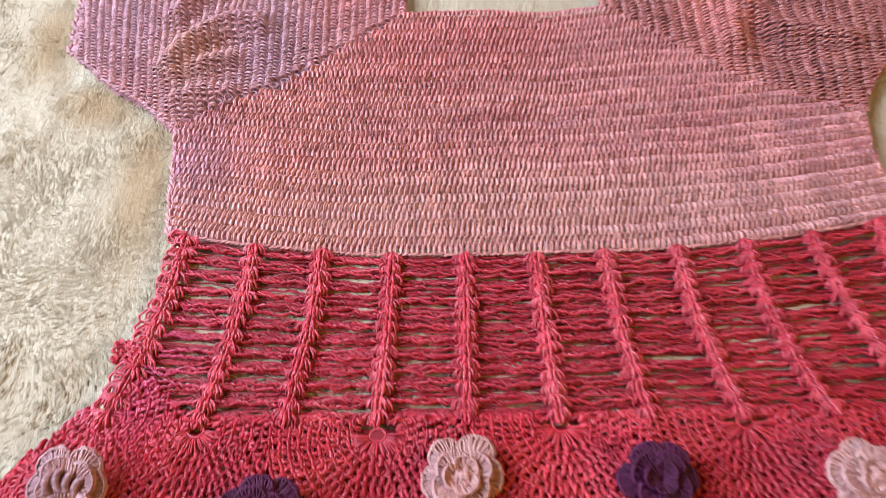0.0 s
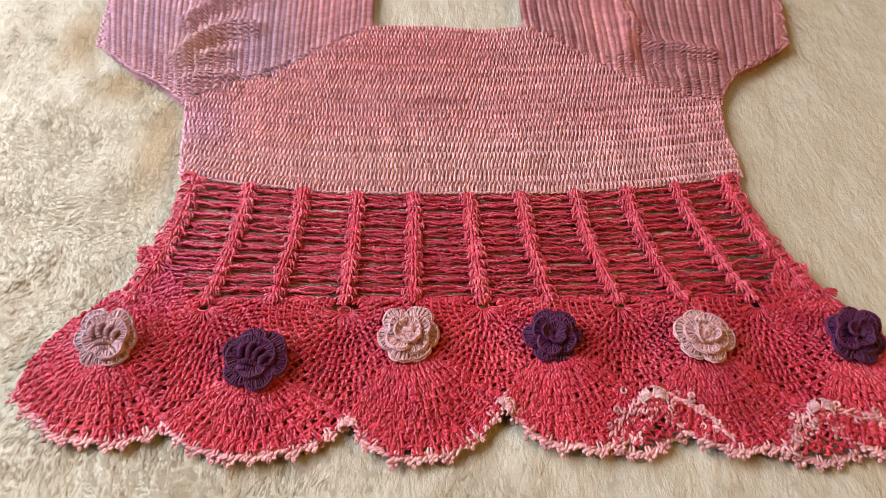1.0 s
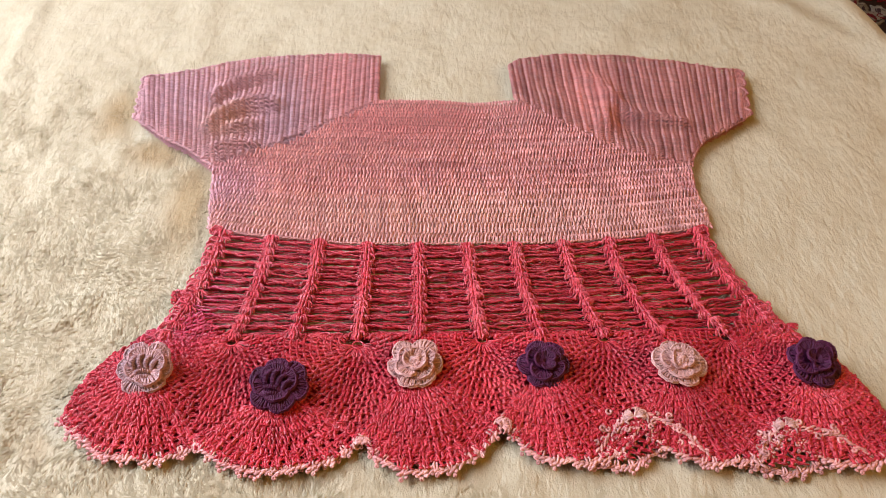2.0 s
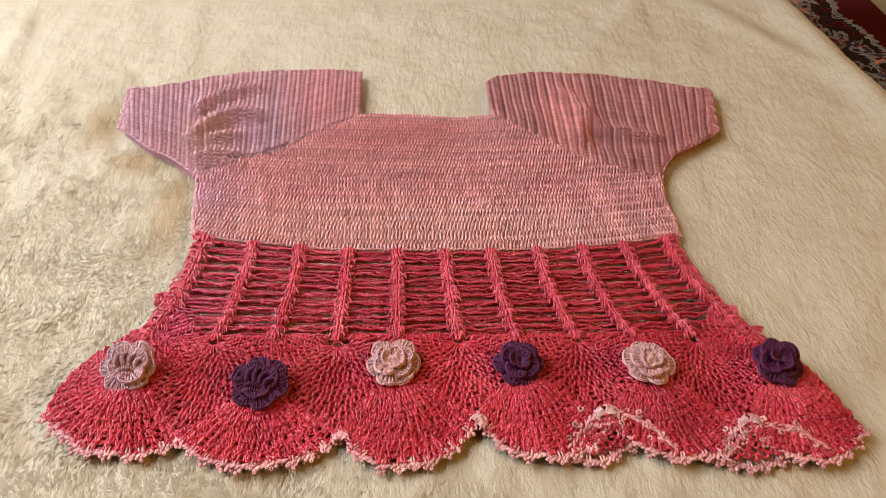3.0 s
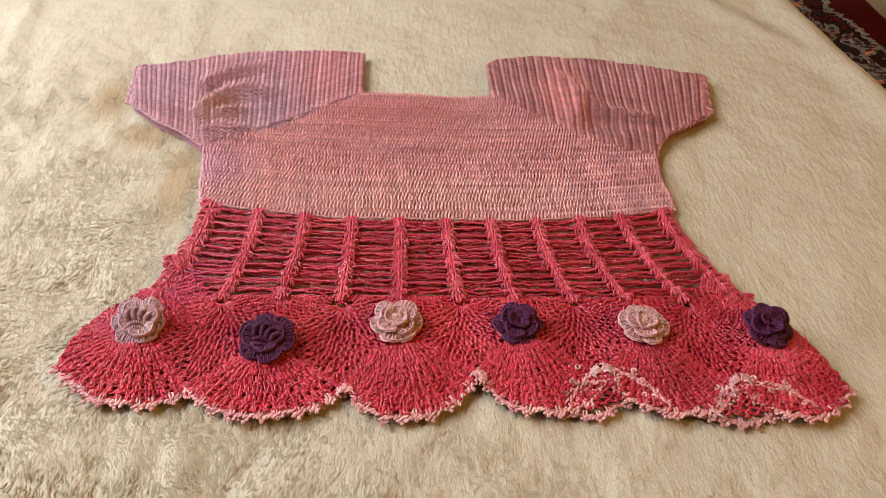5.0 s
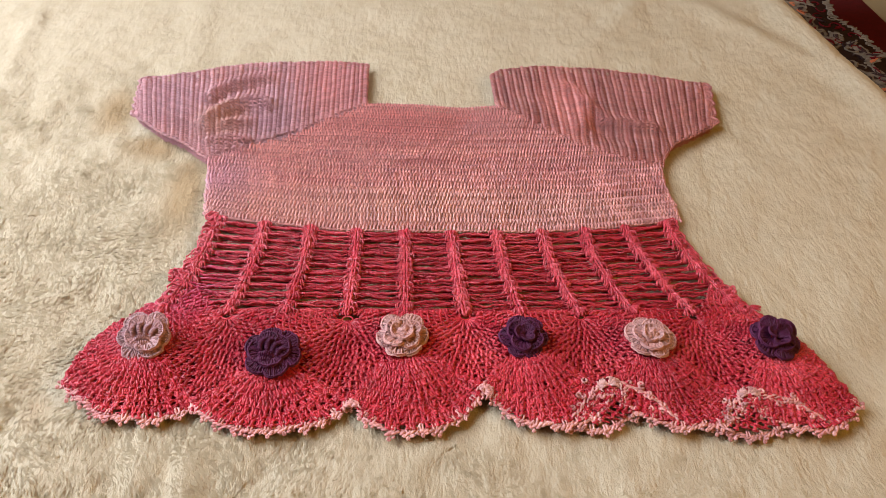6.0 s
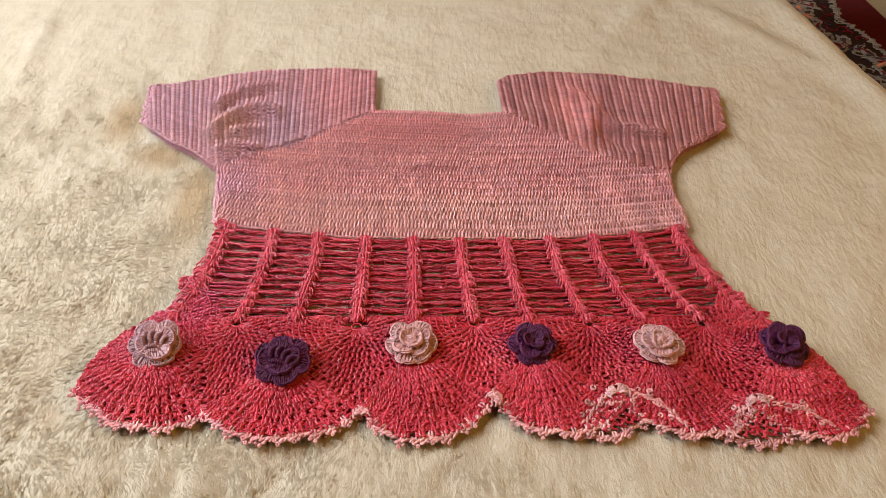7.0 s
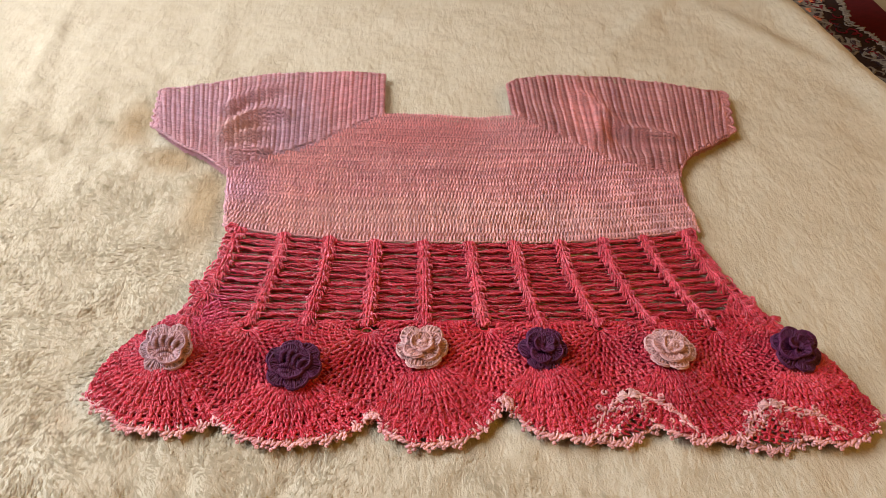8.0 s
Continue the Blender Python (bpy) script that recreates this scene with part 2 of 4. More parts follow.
FOLDS = [
    ([(-0.250, 0.196), (-0.237, 0.215), (-0.219, 0.232), (-0.196, 0.240)], 0.0075, 0.0085),
    ([(-0.246, 0.137), (-0.237, 0.155), (-0.222, 0.171), (-0.206, 0.180), (-0.190, 0.181)], 0.0095, 0.0095),
    ([(-0.222, 0.136), (-0.208, 0.142)], 0.006, 0.008),
    ([(-0.234, 0.106), (-0.218, 0.113), (-0.203, 0.112)], 0.007, 0.008),
    ([(-0.246, 0.178), (-0.229, 0.207), (-0.204, 0.217)], -0.003, 0.008),
    ([(-0.222, 0.156), (-0.203, 0.162)], -0.003, 0.007),
    ([(0.149, 0.237), (0.160, 0.222), (0.162, 0.190), (0.154, 0.150)], 0.008, 0.011),
    ([(0.164, 0.195), (0.174, 0.179), (0.185, 0.161), (0.209, 0.155), (0.232, 0.148)], 0.006, 0.008),
    ([(0.170, 0.160), (0.178, 0.138), (0.192, 0.130)], -0.005, 0.010),
]


def surf(x, y):
    """Height of the blouse's upper cloth as it lies on the blanket."""
    x, y = np.asarray(x, float), np.asarray(y, float)
    z = 0.0068 + 0.0025 * (vnoise(x, y, 22, 1) - 0.5) + 0.0015 * (vnoise(x * 0.4, y, 60, 2) - 0.5)
    # folds of the puffed sleeves
    for pts, h, w in FOLDS:
        z = z + h * np.exp(-(off_line(pts, x, y) / w) ** 2)
    z = z + 0.006 * bell(x, y, -0.225, 0.17, 0.05, 0.07) + 0.003 * bell(x, y, 0.21, 0.15, 0.05, 0.05)
    # flounce
    f = np.clip((-0.115 - y) / 0.05, 0, 1) * np.clip((y + 0.240) / 0.045, 0.1, 1)
    z = z + f * (0.0022 + 0.0032 * np.sin((x + 0.24) * 2 * np.pi / 0.098 + 1.57)) + f * 0.004 * (vnoise(x, y, 40, 3) - 0.5)
    z = z - 0.0042 * np.clip((-0.180 - y) / 0.040, 0, 1)
    return z + 0.004 * bell(x, y, 0.112, -0.205, 0.016, 0.02) + 0.003 * bell(x, y, 0.213, -0.212, 0.018, 0.016) + 0.003 * bell(x, y, 0.016, -0.205, 0.012, 0.014)


STITCH = np.array([
    [(-0.10, -0.10, 0.0), (-0.20, 0.22, 1.00), (-0.10, 0.58, 1.10), (0.03, 0.98, 0.30)],
    [(0.06, -0.06, -0.1), (0.08, 0.22, 0.85), (0.12, 0.58, 0.90), (0.05, 0.94, 0.05)],
    [(-0.46, 0.84, -0.60), (-0.16, 0.96, 0.35), (0.16, 0.98, 0.40), (0.46, 0.86, -0.60)],
])
TWISTED = np.array([
    [(-0.14, -0.08, 0.0), (-0.22, 0.25, 0.70), (0.02, 0.6, 1.05), (0.14, 0.88, 0.2)],
    [(0.16, -0.08, 0.0), (0.16, 0.25, 0.75), (-0.06, 0.6, 0.70), (-0.14, 0.88, 0.2)],
    [(-0.44, 0.76, 0.2), (-0.18, 0.90, 1.2), (0.16, 0.95, 1.3), (0.44, 0.80, 0.3)],
])


def stitches(shape, p, eu, ev, w, h, rad=0.00072, amp=0.0013, lift=0.0, shapes=STITCH, k=5):
    """Crochet stitches at the feet p; eu runs along the row and ev up the post."""
    p, eu, ev = (np.asarray(a, float)[:, None] for a in (p, eu, ev))
    w, h = (np.broadcast_to(np.asarray(a, float), (len(p),))[:, None, None] for a in (w, h))
    n = len(p)
    wob = 1 + 0.25 * (rng.random((n, 1, 1)) - 0.5)
    for strand in shapes:
        c = strand + 0.15 * (rng.random((n, 4, 3)) - 0.5)
        xy = p + eu * (c[..., :1] * w) + ev * (c[..., 1:2] * h)
        z = surf(xy[..., 0], xy[..., 1])[..., None] + c[..., 2:] * amp * wob + lift
        shape.tubes(np.concatenate([xy, z], axis=2), rad * (0.9 + 0.2 * rng.random((n, 1))), k, 0.7)


def rope(shape, pts, pitch=0.0034, r=0.0009, lift=0.001, flat=None):
    """A crocheted chain along a line of the cloth: leaning links that overlap."""
    q, t = along(pts, pitch)
    nrm = np.stack([-t[:, 1], t[:, 0]], axis=1)
    c = []
    slip = rng.normal(0, 0.35 * r, (len(q), 2))
    for a, b, d in ((-0.72, -0.6, 0.0), (-0.25, -0.2, 1.0), (0.25, 0.25, 1.0), (0.72, 0.6, 0.0)):
        xy = q[:, :2] + t[:, :2] * a * pitch + nrm * b * r * 1.5 + slip
        z = (surf(xy[:, 0], xy[:, 1]) if flat is None else np.full(len(xy), flat)) + lift + d * r * 0.7
        c.append(np.c_[xy, z + 0.0003 * (rng.random(len(z)) - 0.5)])
    shape.tubes(np.stack(c, axis=1), r, 5, 0.6)


def sheet(shape, poly, step, drop):
    """The under layer of the garment within an outline."""
    p = np.array(poly)
    nx, ny = np.ptp(p[:, 0]) / step, np.ptp(p[:, 1]) / step
    xs, ys = np.linspace(p[:, 0].min(), p[:, 0].max(), int(nx) + 2), np.linspace(p[:, 1].min(), p[:, 1].max(), int(ny) + 2)
    gx, gy = np.meshgrid(xs, ys)
    gz = np.maximum(surf(gx, gy) - drop, 0.001)
    i = np.arange(gx.size).reshape(gx.shape)
    keep = inside(poly, (gx[:-1, :-1] + gx[1:, 1:]) / 2, (gy[:-1, :-1] + gy[1:, 1:]) / 2)
    q = np.stack([i[:-1, :-1], i[:-1, 1:], i[1:, 1:], i[1:, :-1]], axis=-1)[keep]
    v = np.stack([gx, gy, gz], axis=-1).reshape(-1, 3)
    shape.add(v, q)


def box(shape, x0, x1, y0, y1, z0, z1):
    v = [(x, y, z) for x in (x0, x1) for y in (y0, y1) for z in (z0, z1)]
    shape.add(v, [(0, 1, 3, 2), (4, 6, 7, 5), (0, 4, 5, 1), (2, 3, 7, 6), (0, 2, 6, 4), (1, 5, 7, 3)])


def thing(name, label, category):
    return tagged(new(name), label, category)


# ---- the room
FLOOR = -0.030
RUG = -0.020
s = Shape(); box(s, -1.3, 2.3, -2.1, 2.5, FLOOR - 0.05, FLOOR)
tagged(part("floor", s, tile_floor, smooth=False), "beige floor tiles beyond the rug", "floor", kind="structure")
s = Shape(); box(s, -1.3, 2.3, -2.1, 2.5, 2.6, 2.7)
tagged(part("ceiling", s, plaster, smooth=False), "plain warm plaster ceiling", "ceiling", kind="structure")
# unseen wall, opened only for the added orange fill
s = Shape()
for b in ((2.3, 2.4, -2.1, 2.5, FLOOR, 1.2), (2.3, 2.4, -2.1, 2.5, 2.45, 2.6), (2.3, 2.4, -2.1, -1.5, 1.2, 2.45), (2.3, 2.4, -0.3, 2.5, 1.2, 2.45)):
    box(s, *b)
tagged(part("wall_east", s, plaster, smooth=False), "unseen warm plaster wall with an opening for light", "wall", kind="structure")
s = Shape(); box(s, -1.3, 2.3, -2.2, -2.1, FLOOR, 2.6)
tagged(part("wall_south", s, plaster, smooth=False), "plain warm plaster wall", "wall", kind="structure")
# unseen wall; its lintel height sets where the sun patch begins on the blanket
s = Shape()
for b in ((-1.3, 2.3, 2.5, 2.6, FLOOR, 0.75), (-1.3, 2.3, 2.5, 2.6, 1.84, 2.6), (-1.3, -1.2, 2.5, 2.6, 0.75, 1.84), (0.5, 2.3, 2.5, 2.6, 0.75, 1.84)):
    box(s, *b)
tagged(part("wall_north", s, plaster, smooth=False), "unseen warm plaster wall with an opening for light", "wall", kind="structure")
s = Shape()
for b in ((-1.4, -1.3, -2.1, 2.5, FLOOR, 0.5), (-1.4, -1.3, -2.1, 2.5, 1.95, 2.6), (-1.4, -1.3, -2.1, -0.4, 0.5, 1.95), (-1.4, -1.3, 1.1, 2.5, 0.5, 1.95)):
    box(s, *b)
tagged(part("wall_west", s, plaster, smooth=False), "unseen warm plaster wall with an opening for light", "wall", kind="structure")

# ---- rug under the blanket
rug = thing("rug", "dark red patterned rug with a grey scrolled border under the blanket", "rug")
RUG_X = 0.685
s = Shape(); box(s, -1.2, RUG_X, -1.4, 1.3, FLOOR, RUG)
part("field", s, rug_red, rug, "dark red wool field", smooth=False)


def leaf(shape, x, y, length, width, turn, z, lobes=5):
    """A lobed leaf of sculpted pile."""
    n = 40
    t = np.linspace(0, 2 * np.pi, n, endpoint=False)
    r = 1 + 0.20 * np.sin(lobes * t + turn * 3) + 0.10 * np.sin((lobes + 4) * t + turn)
    u, v = length * 0.5 * np.cos(t) * r, width * 0.5 * np.sin(t) * r
    c, sn = math.cos(turn), math.sin(turn)
    rim = np.c_[x + u * c - v * sn, y + u * sn + v * c]
    rows = [np.c_[rim, np.full(n, RUG - 0.002)], np.c_[rim, np.full(n, z - 0.0006)], np.c_[(rim - (x, y)) * 0.8 + (x, y), np.full(n, z)], np.c_[np.tile((x, y), (n, 1)), np.full(n, z)]]
    g = np.stack(rows)
    shape.grid(np.concatenate([g, g[:, :1]], axis=1))


def border_edge(y):
    return 0.624 + 0.010 * math.sin(y * 21) + 0.004 * math.sin(y * 57)


s = Shape()
ys = np.linspace(-0.95, 1.25, 441)
outer = np.array([border_edge(v) for v in ys])
s.grid(np.stack([np.stack([np.full_like(ys, f), ys, np.full_like(ys, z)], axis=1) if f < 0.6 else np.stack([outer, ys, np.full_like(ys, z)], axis=1) for f, z in ((0.45, RUG + 0.0005), (0.7, RUG + 0.0005), (0.8, RUG - 0.001))], axis=1), True)
part("border_band", s, rug_dark, rug, "dark border band", smooth=False)
rr = random.Random(5)
for i in range(230):
    y = -0.55 + i * 0.0075
    edge = border_edge(y)
    # comb of small leaves that ends the band
    grey = Shape()
    leaf(grey, edge + 0.001 + rr.uniform(-0.003, 0.003), y, rr.uniform(0.008, 0.016), rr.uniform(0.005, 0.010), rr.uniform(-0.9, 0.9), RUG + 0.0012, 4)
    part("leaf_motif", grey, rug_grey, rug)
    # broad grey flowers and leaves with dark and red hearts
    grey = Shape()
    cx, cy = edge - rr.uniform(0.018, 0.075), y + rr.uniform(-0.008, 0.008)
    ln, wd, tn = rr.uniform(0.020, 0.044), rr.uniform(0.010, 0.020), rr.uniform(0, 3.1)
    leaf(grey, cx, cy, ln, wd, tn, RUG + 0.0010 + 0.0004 * (i % 3), rr.choice((3, 4, 5)))
    part("leaf_motif", grey, rug_grey, rug)
    heart = Shape()
    leaf(heart, cx, cy, ln * 0.5, wd * 0.4, tn, RUG + 0.0016 + 0.0004 * (i % 3), 3)
    part("heart_motif", heart, rr.choice((rug_dark, rug_dark, rug_red, rug_orange)), rug)
    # a fine scroll that curls off the leaf
    a = np.linspace(0, 4.6, 14) * rr.choice((-1, 1))
    sweep = rr.uniform(0.007, 0.013) * (1 - np.abs(a) / 6.2)
    t0 = rr.uniform(0, 6.28)
    cx, cy = edge - rr.uniform(0.005, 0.07), y + rr.uniform(-0.01, 0.01)
    scroll = Shape()
    scroll.tubes(np.stack([cx + sweep * np.cos(a + t0), cy + sweep * np.sin(a + t0), np.full(14, RUG + 0.0012)], axis=1), 0.0011, 5, 0.5)
    part("scroll_motif", scroll, rr.choice((rug_grey, rug_grey, rug_red, rug_dark)), rug)

# ---- blouse
LEFT_RAGLAN = [(-0.233, 0.086), (-0.211, 0.102), (-0.179, 0.117), (-0.147, 0.139), (-0.119, 0.165), (-0.082, 0.195)]
RIGHT_RAGLAN = [(0.224, 0.086), (0.195, 0.094), (0.161, 0.110), (0.130, 0.138), (0.109, 0.160), (0.067, 0.195)]


def waist(x):
    return -0.0225 + 0.0215 * (np.abs(np.asarray(x, float)) / 0.221) ** 2.4


def neckline(x):
    return 0.195 - 0.005 * bell(np.asarray(x, float), 0, 0.022, 0, 0.03, 1)


wx = np.linspace(-0.222, 0.221, 41)
WAIST = list(zip(wx, waist(wx)))
nx_ = np.linspace(-0.08, 0.066, 15)
NECK = list(zip(nx_, neckline(nx_)))
BODICE = [(float(a), float(b)) for a, b in WAIST + [(0.2215, 0.02), (0.2195, 0.048)] + RIGHT_RAGLAN + NECK[::-1] + LEFT_RAGLAN[::-1] + [(-0.2285, 0.049), (-0.2255, 0.023)]]
SLEEVE_L = [(-0.082, 0.195), (-0.081, 0.284), (-0.12, 0.2865), (-0.187, 0.284), (-0.22, 0.279), (-0.25, 0.270), (-0.28, 0.256), (-0.31, 0.247), (-0.331, 0.2435),
            (-0.329, 0.205), (-0.319, 0.158), (-0.286, 0.127), (-0.258, 0.108), (-0.236, 0.086)] + LEFT_RAGLAN[1:-1]
SLEEVE_R = [(0.067, 0.195), (0.065, 0.264), (0.077, 0.277), (0.119, 0.287), (0.155, 0.289), (0.196, 0.287), (0.23, 0.280), (0.262, 0.272), (0.295, 0.262), (0.321, 0.258),
            (0.312, 0.211), (0.304, 0.163), (0.281, 0.146), (0.251, 0.126), (0.233, 0.102), (0.226, 0.086)] + RIGHT_RAGLAN[1:-1]

blouse = thing("crocheted_blouse", "dusty pink and coral crocheted blouse laid flat on cream plush", "blouse")

EYELETS = along(LEFT_RAGLAN, 0.0082)[0][1:-1]


def off_eyelets(x, y):
    """Leaves the small holes of the open seam free of stitches."""
    return np.min(np.hypot(x[:, None] - EYELETS[:, 0], y[:, None] - EYELETS[:, 1]), axis=1) > 0.0034


# bodice: rows of tall stitches that bow down to the waist
bodice = tagged(new("bodice"), "dusty pink rows of crochet stitches")
bodice.parent = blouse
ROWS_BODICE, SW = 35, 0.0033
for j in range(ROWS_BODICE):
    x = np.arange(-0.24, 0.235, SW) + (SW * 0.5 if j % 2 else 0.0) + rng.uniform(-0.0004, 0.0004)
    lo, hi = waist(np.clip(x, -0.222, 0.222)), neckline(x)
    sway = 0.0030 * (vnoise(x, x * 0 + j * 0.05, 18, 4) - 0.5)
    y = lo + (hi - lo) * (j / ROWS_BODICE) + sway
    h = (hi - lo) / ROWS_BODICE
    keep = inside(BODICE, x, y + h * 0.5) & off_eyelets(x, y + h * 0.5)
    x, y, h = x[keep], y[keep], h[keep]
    slope = np.gradient(y, x)
    eu = np.stack([np.ones_like(x), slope], axis=1)
    lean = 0.20 if j % 2 else 0.06
    ev = np.stack([np.full_like(x, lean) - slope, np.ones_like(x)], axis=1)
    s = Shape()
    stitches(s, np.stack([x, y], axis=1), eu * (1 if j % 2 else -1), ev, SW, h * 1.10, rng.uniform(0.00062, 0.00073), 0.0031)
    part("crochet_band", s, pink_rows, bodice)
s = Shape(); sheet(s, BODICE, 0.003, 0.0072)
part("bodice_lining", s, pink_rows, bodice)
s = Shape()
rope(s, [(a, b - 0.0005) for a, b in WAIST], 0.0031, 0.00085, 0.0006)
part("waist_edge", s, pink_rows, blouse)
s = Shape(); rope(s, NECK, 0.0034, 0.0010, 0.0006)
part("neck_edge", s, pink_rows, blouse)
s = Shape()
rope(s, [WAIST[0], (-0.2255, 0.023), (-0.2285, 0.049), (-0.233, 0.086)], 0.004, 0.0013, 0.0)
part("side_edge", s, pink_rows, blouse)
s = Shape()
rope(s, [WAIST[-1], (0.2215, 0.02), (0.2195, 0.048), (0.224, 0.086)], 0.004, 0.0013, 0.0)
part("side_edge", s, pink_rows, blouse)


def sleeve(poly, sign, x_in, x_out, tilt, mat, label):
    """A sleeve whose stitch rows run across it, from the neck out to the cuff."""
    ob = tagged(new("sleeve"), label)
    ob.parent = blouse
    n = int(abs(x_out - x_in) / 0.0051)
    for j in range(-5, n + 4):
        f = min(max(j / n, 0), 1)
        y = np.arange(0.07, 0.30, 0.0033) + rng.uniform(0, 0.003)
        bend = tilt * f ** 1.5
        x = x_in + (x_out - x_in) * j / n + bend * (y - 0.205) + 0.0016 * (vnoise(y, y * 0 + j * 0.3, 25, 5) - 0.5)
        keep = inside(poly, x + sign * 0.0032, y) & off_eyelets(x + sign * 0.0032, y)
        x, y = x[keep], y[keep]
        if len(x) < 3:
            continue
        eu = np.stack([np.full_like(x, bend), np.ones_like(x)], axis=1) * (1 if j % 2 else -1)
        ev = np.stack([np.full_like(x, sign), np.full_like(x, 0.1 if j % 2 else -0.1)], axis=1)
        s = Shape()
        stitches(s, np.stack([x, y], axis=1), eu, ev, 0.0033, 0.0060, rng.uniform(0.00062, 0.00073), 0.0031)
        part("crochet_band", s, mat, ob)
    s = Shape(); sheet(s, poly, 0.003, 0.0072)
    part("sleeve_lining", s, mat, ob)
    s = Shape(); rope(s, poly[:-4], 0.0036, 0.0013, 0.0002)
    rope(s, poly[-5:] + poly[:1], 0.0036, 0.0010, -0.0012 if sign < 0 else 0.0004)
    part("sleeve_edge", s, mat, ob)
    return ob


left = sleeve(SLEEVE_L, -1, -0.085, -0.335, -0.27, mauve_rows, "mauve and pink puffed sleeve")
right = sleeve(SLEEVE_R, 1, 0.070, 0.318, 0.26, rose_rows, "dusty rose puffed sleeve")

# the open seam stitches of the left raglan, and shell cuffs
s = Shape()
for x, y in EYELETS:
    a = np.linspace(0, 2 * np.pi, 9)
    c = np.c_[x + 0.0030 * np.cos(a), y + 0.0025 * np.sin(a)]
    s.tubes(np.c_[c, surf(c[:, 0], c[:, 1]) + 0.0004], 0.0007, 4, 1.0)
part("raglan_seam", s, mauve_rows, left, "row of small eyelets along the seam")


def cuff(p0, p1, n, mat, parent):
    s = Shape()
    p0, p1 = np.array(p0), np.array(p1)
    d = (p1 - p0) / n
    out = np.array((-d[1], d[0])) / np.linalg.norm(d)
    out = out if out[0] * p0[0] > 0 else -out
    for i in range(n):
        c = p0 + d * (i + 0.5)
        for k in range(7):
            a = math.pi * (k + 0.5) / 7
            w = d * 0.46 * math.cos(a) + out * 0.0065 * math.sin(a)
            pts = np.array([c - out * 0.002, c + w * 0.5, c + w])
            z = surf(pts[:, 0], pts[:, 1]) + (-0.001, 0.002, 0.0)
            s.tubes(np.c_[pts, z], 0.0013, 5, 0.8)
        a = np.linspace(0, math.pi, 9)
        rim = c + d * 0.48 * np.cos(a)[:, None] + out * 0.0075 * np.sin(a)[:, None]
        rope(s, rim, 0.0030, 0.0014, 0.0008)
    part("cuff_trim", s, mat, parent, "scalloped shell edging")


cuff((-0.329, 0.243), (-0.319, 0.160), 6, mauve_rows, left)
cuff((0.322, 0.258), (0.304, 0.166), 5, rose_rows, right)

# coral band: eleven leafy ribs with loose thread bars between them
RIB_TOP = [-0.209, -0.166, -0.125, -0.083, -0.040, 0.002, 0.042, 0.084, 0.124, 0.165, 0.205]
RIB_LOW = [-0.234, -0.183, -0.137, -0.088, -0.041, 0.007, 0.053, 0.102, 0.147, 0.197, 0.240]
N_ROW = 12


def rib_point(i, v):
    """Centre of rib i at v, from the waist (0) to the flounce (1)."""
    x = RIB_TOP[i] + (RIB_LOW[i] - RIB_TOP[i]) * v ** 2.0
    y0 = float(waist(RIB_TOP[i])) - 0.001
    return np.array((x, y0 + (-0.127 - y0) * v))


def leaf_pair(line, d, side, wide, long, parent, mat, strands=5, high=0.0036):
    """Two crochet leaves that spring from one knot: bundles of looped strands, swept back and out."""
    for sgn in (-1, 1):
        s = Shape()
        w = wide * rng.uniform(0.85, 1.18)
        lean = rng.uniform(-0.0010, 0.0010)
        tip = rng.uniform(-0.0006, 0.0008)
        for k in range(strands):
            f = (k + 0.45) / strands + rng.uniform(-0.06, 0.06)
            t = np.linspace(0, 1, 6)[:, None]
            reach = long * (1.0 - 0.40 * f) * rng.uniform(0.75, 1.15)
            swell = np.sin(t * 1.5) * rng.uniform(0.8, 1.1) - 0.16 * t ** 3
            xy = line + d * (reach * t + lean + 0.0008 * k % 0.0016) + side * sgn * (0.0004 + f * w * swell) + rng.normal(0, 0.00028, (6, 2))
            z = surf(xy[:, 0], xy[:, 1]) + 0.0006 + high * np.sin(t[:, 0] * 2.75 + 0.25) * (1 - 0.40 * f) + rng.uniform(-0.0010, 0.0010) + tip * t[:, 0]
            s.tubes(np.c_[xy, z], 0.00056 + 0.00022 * np.sin(t[:, 0] * 3.0), 5, 0.8)
        part("crochet_leaf", s, mat, parent)


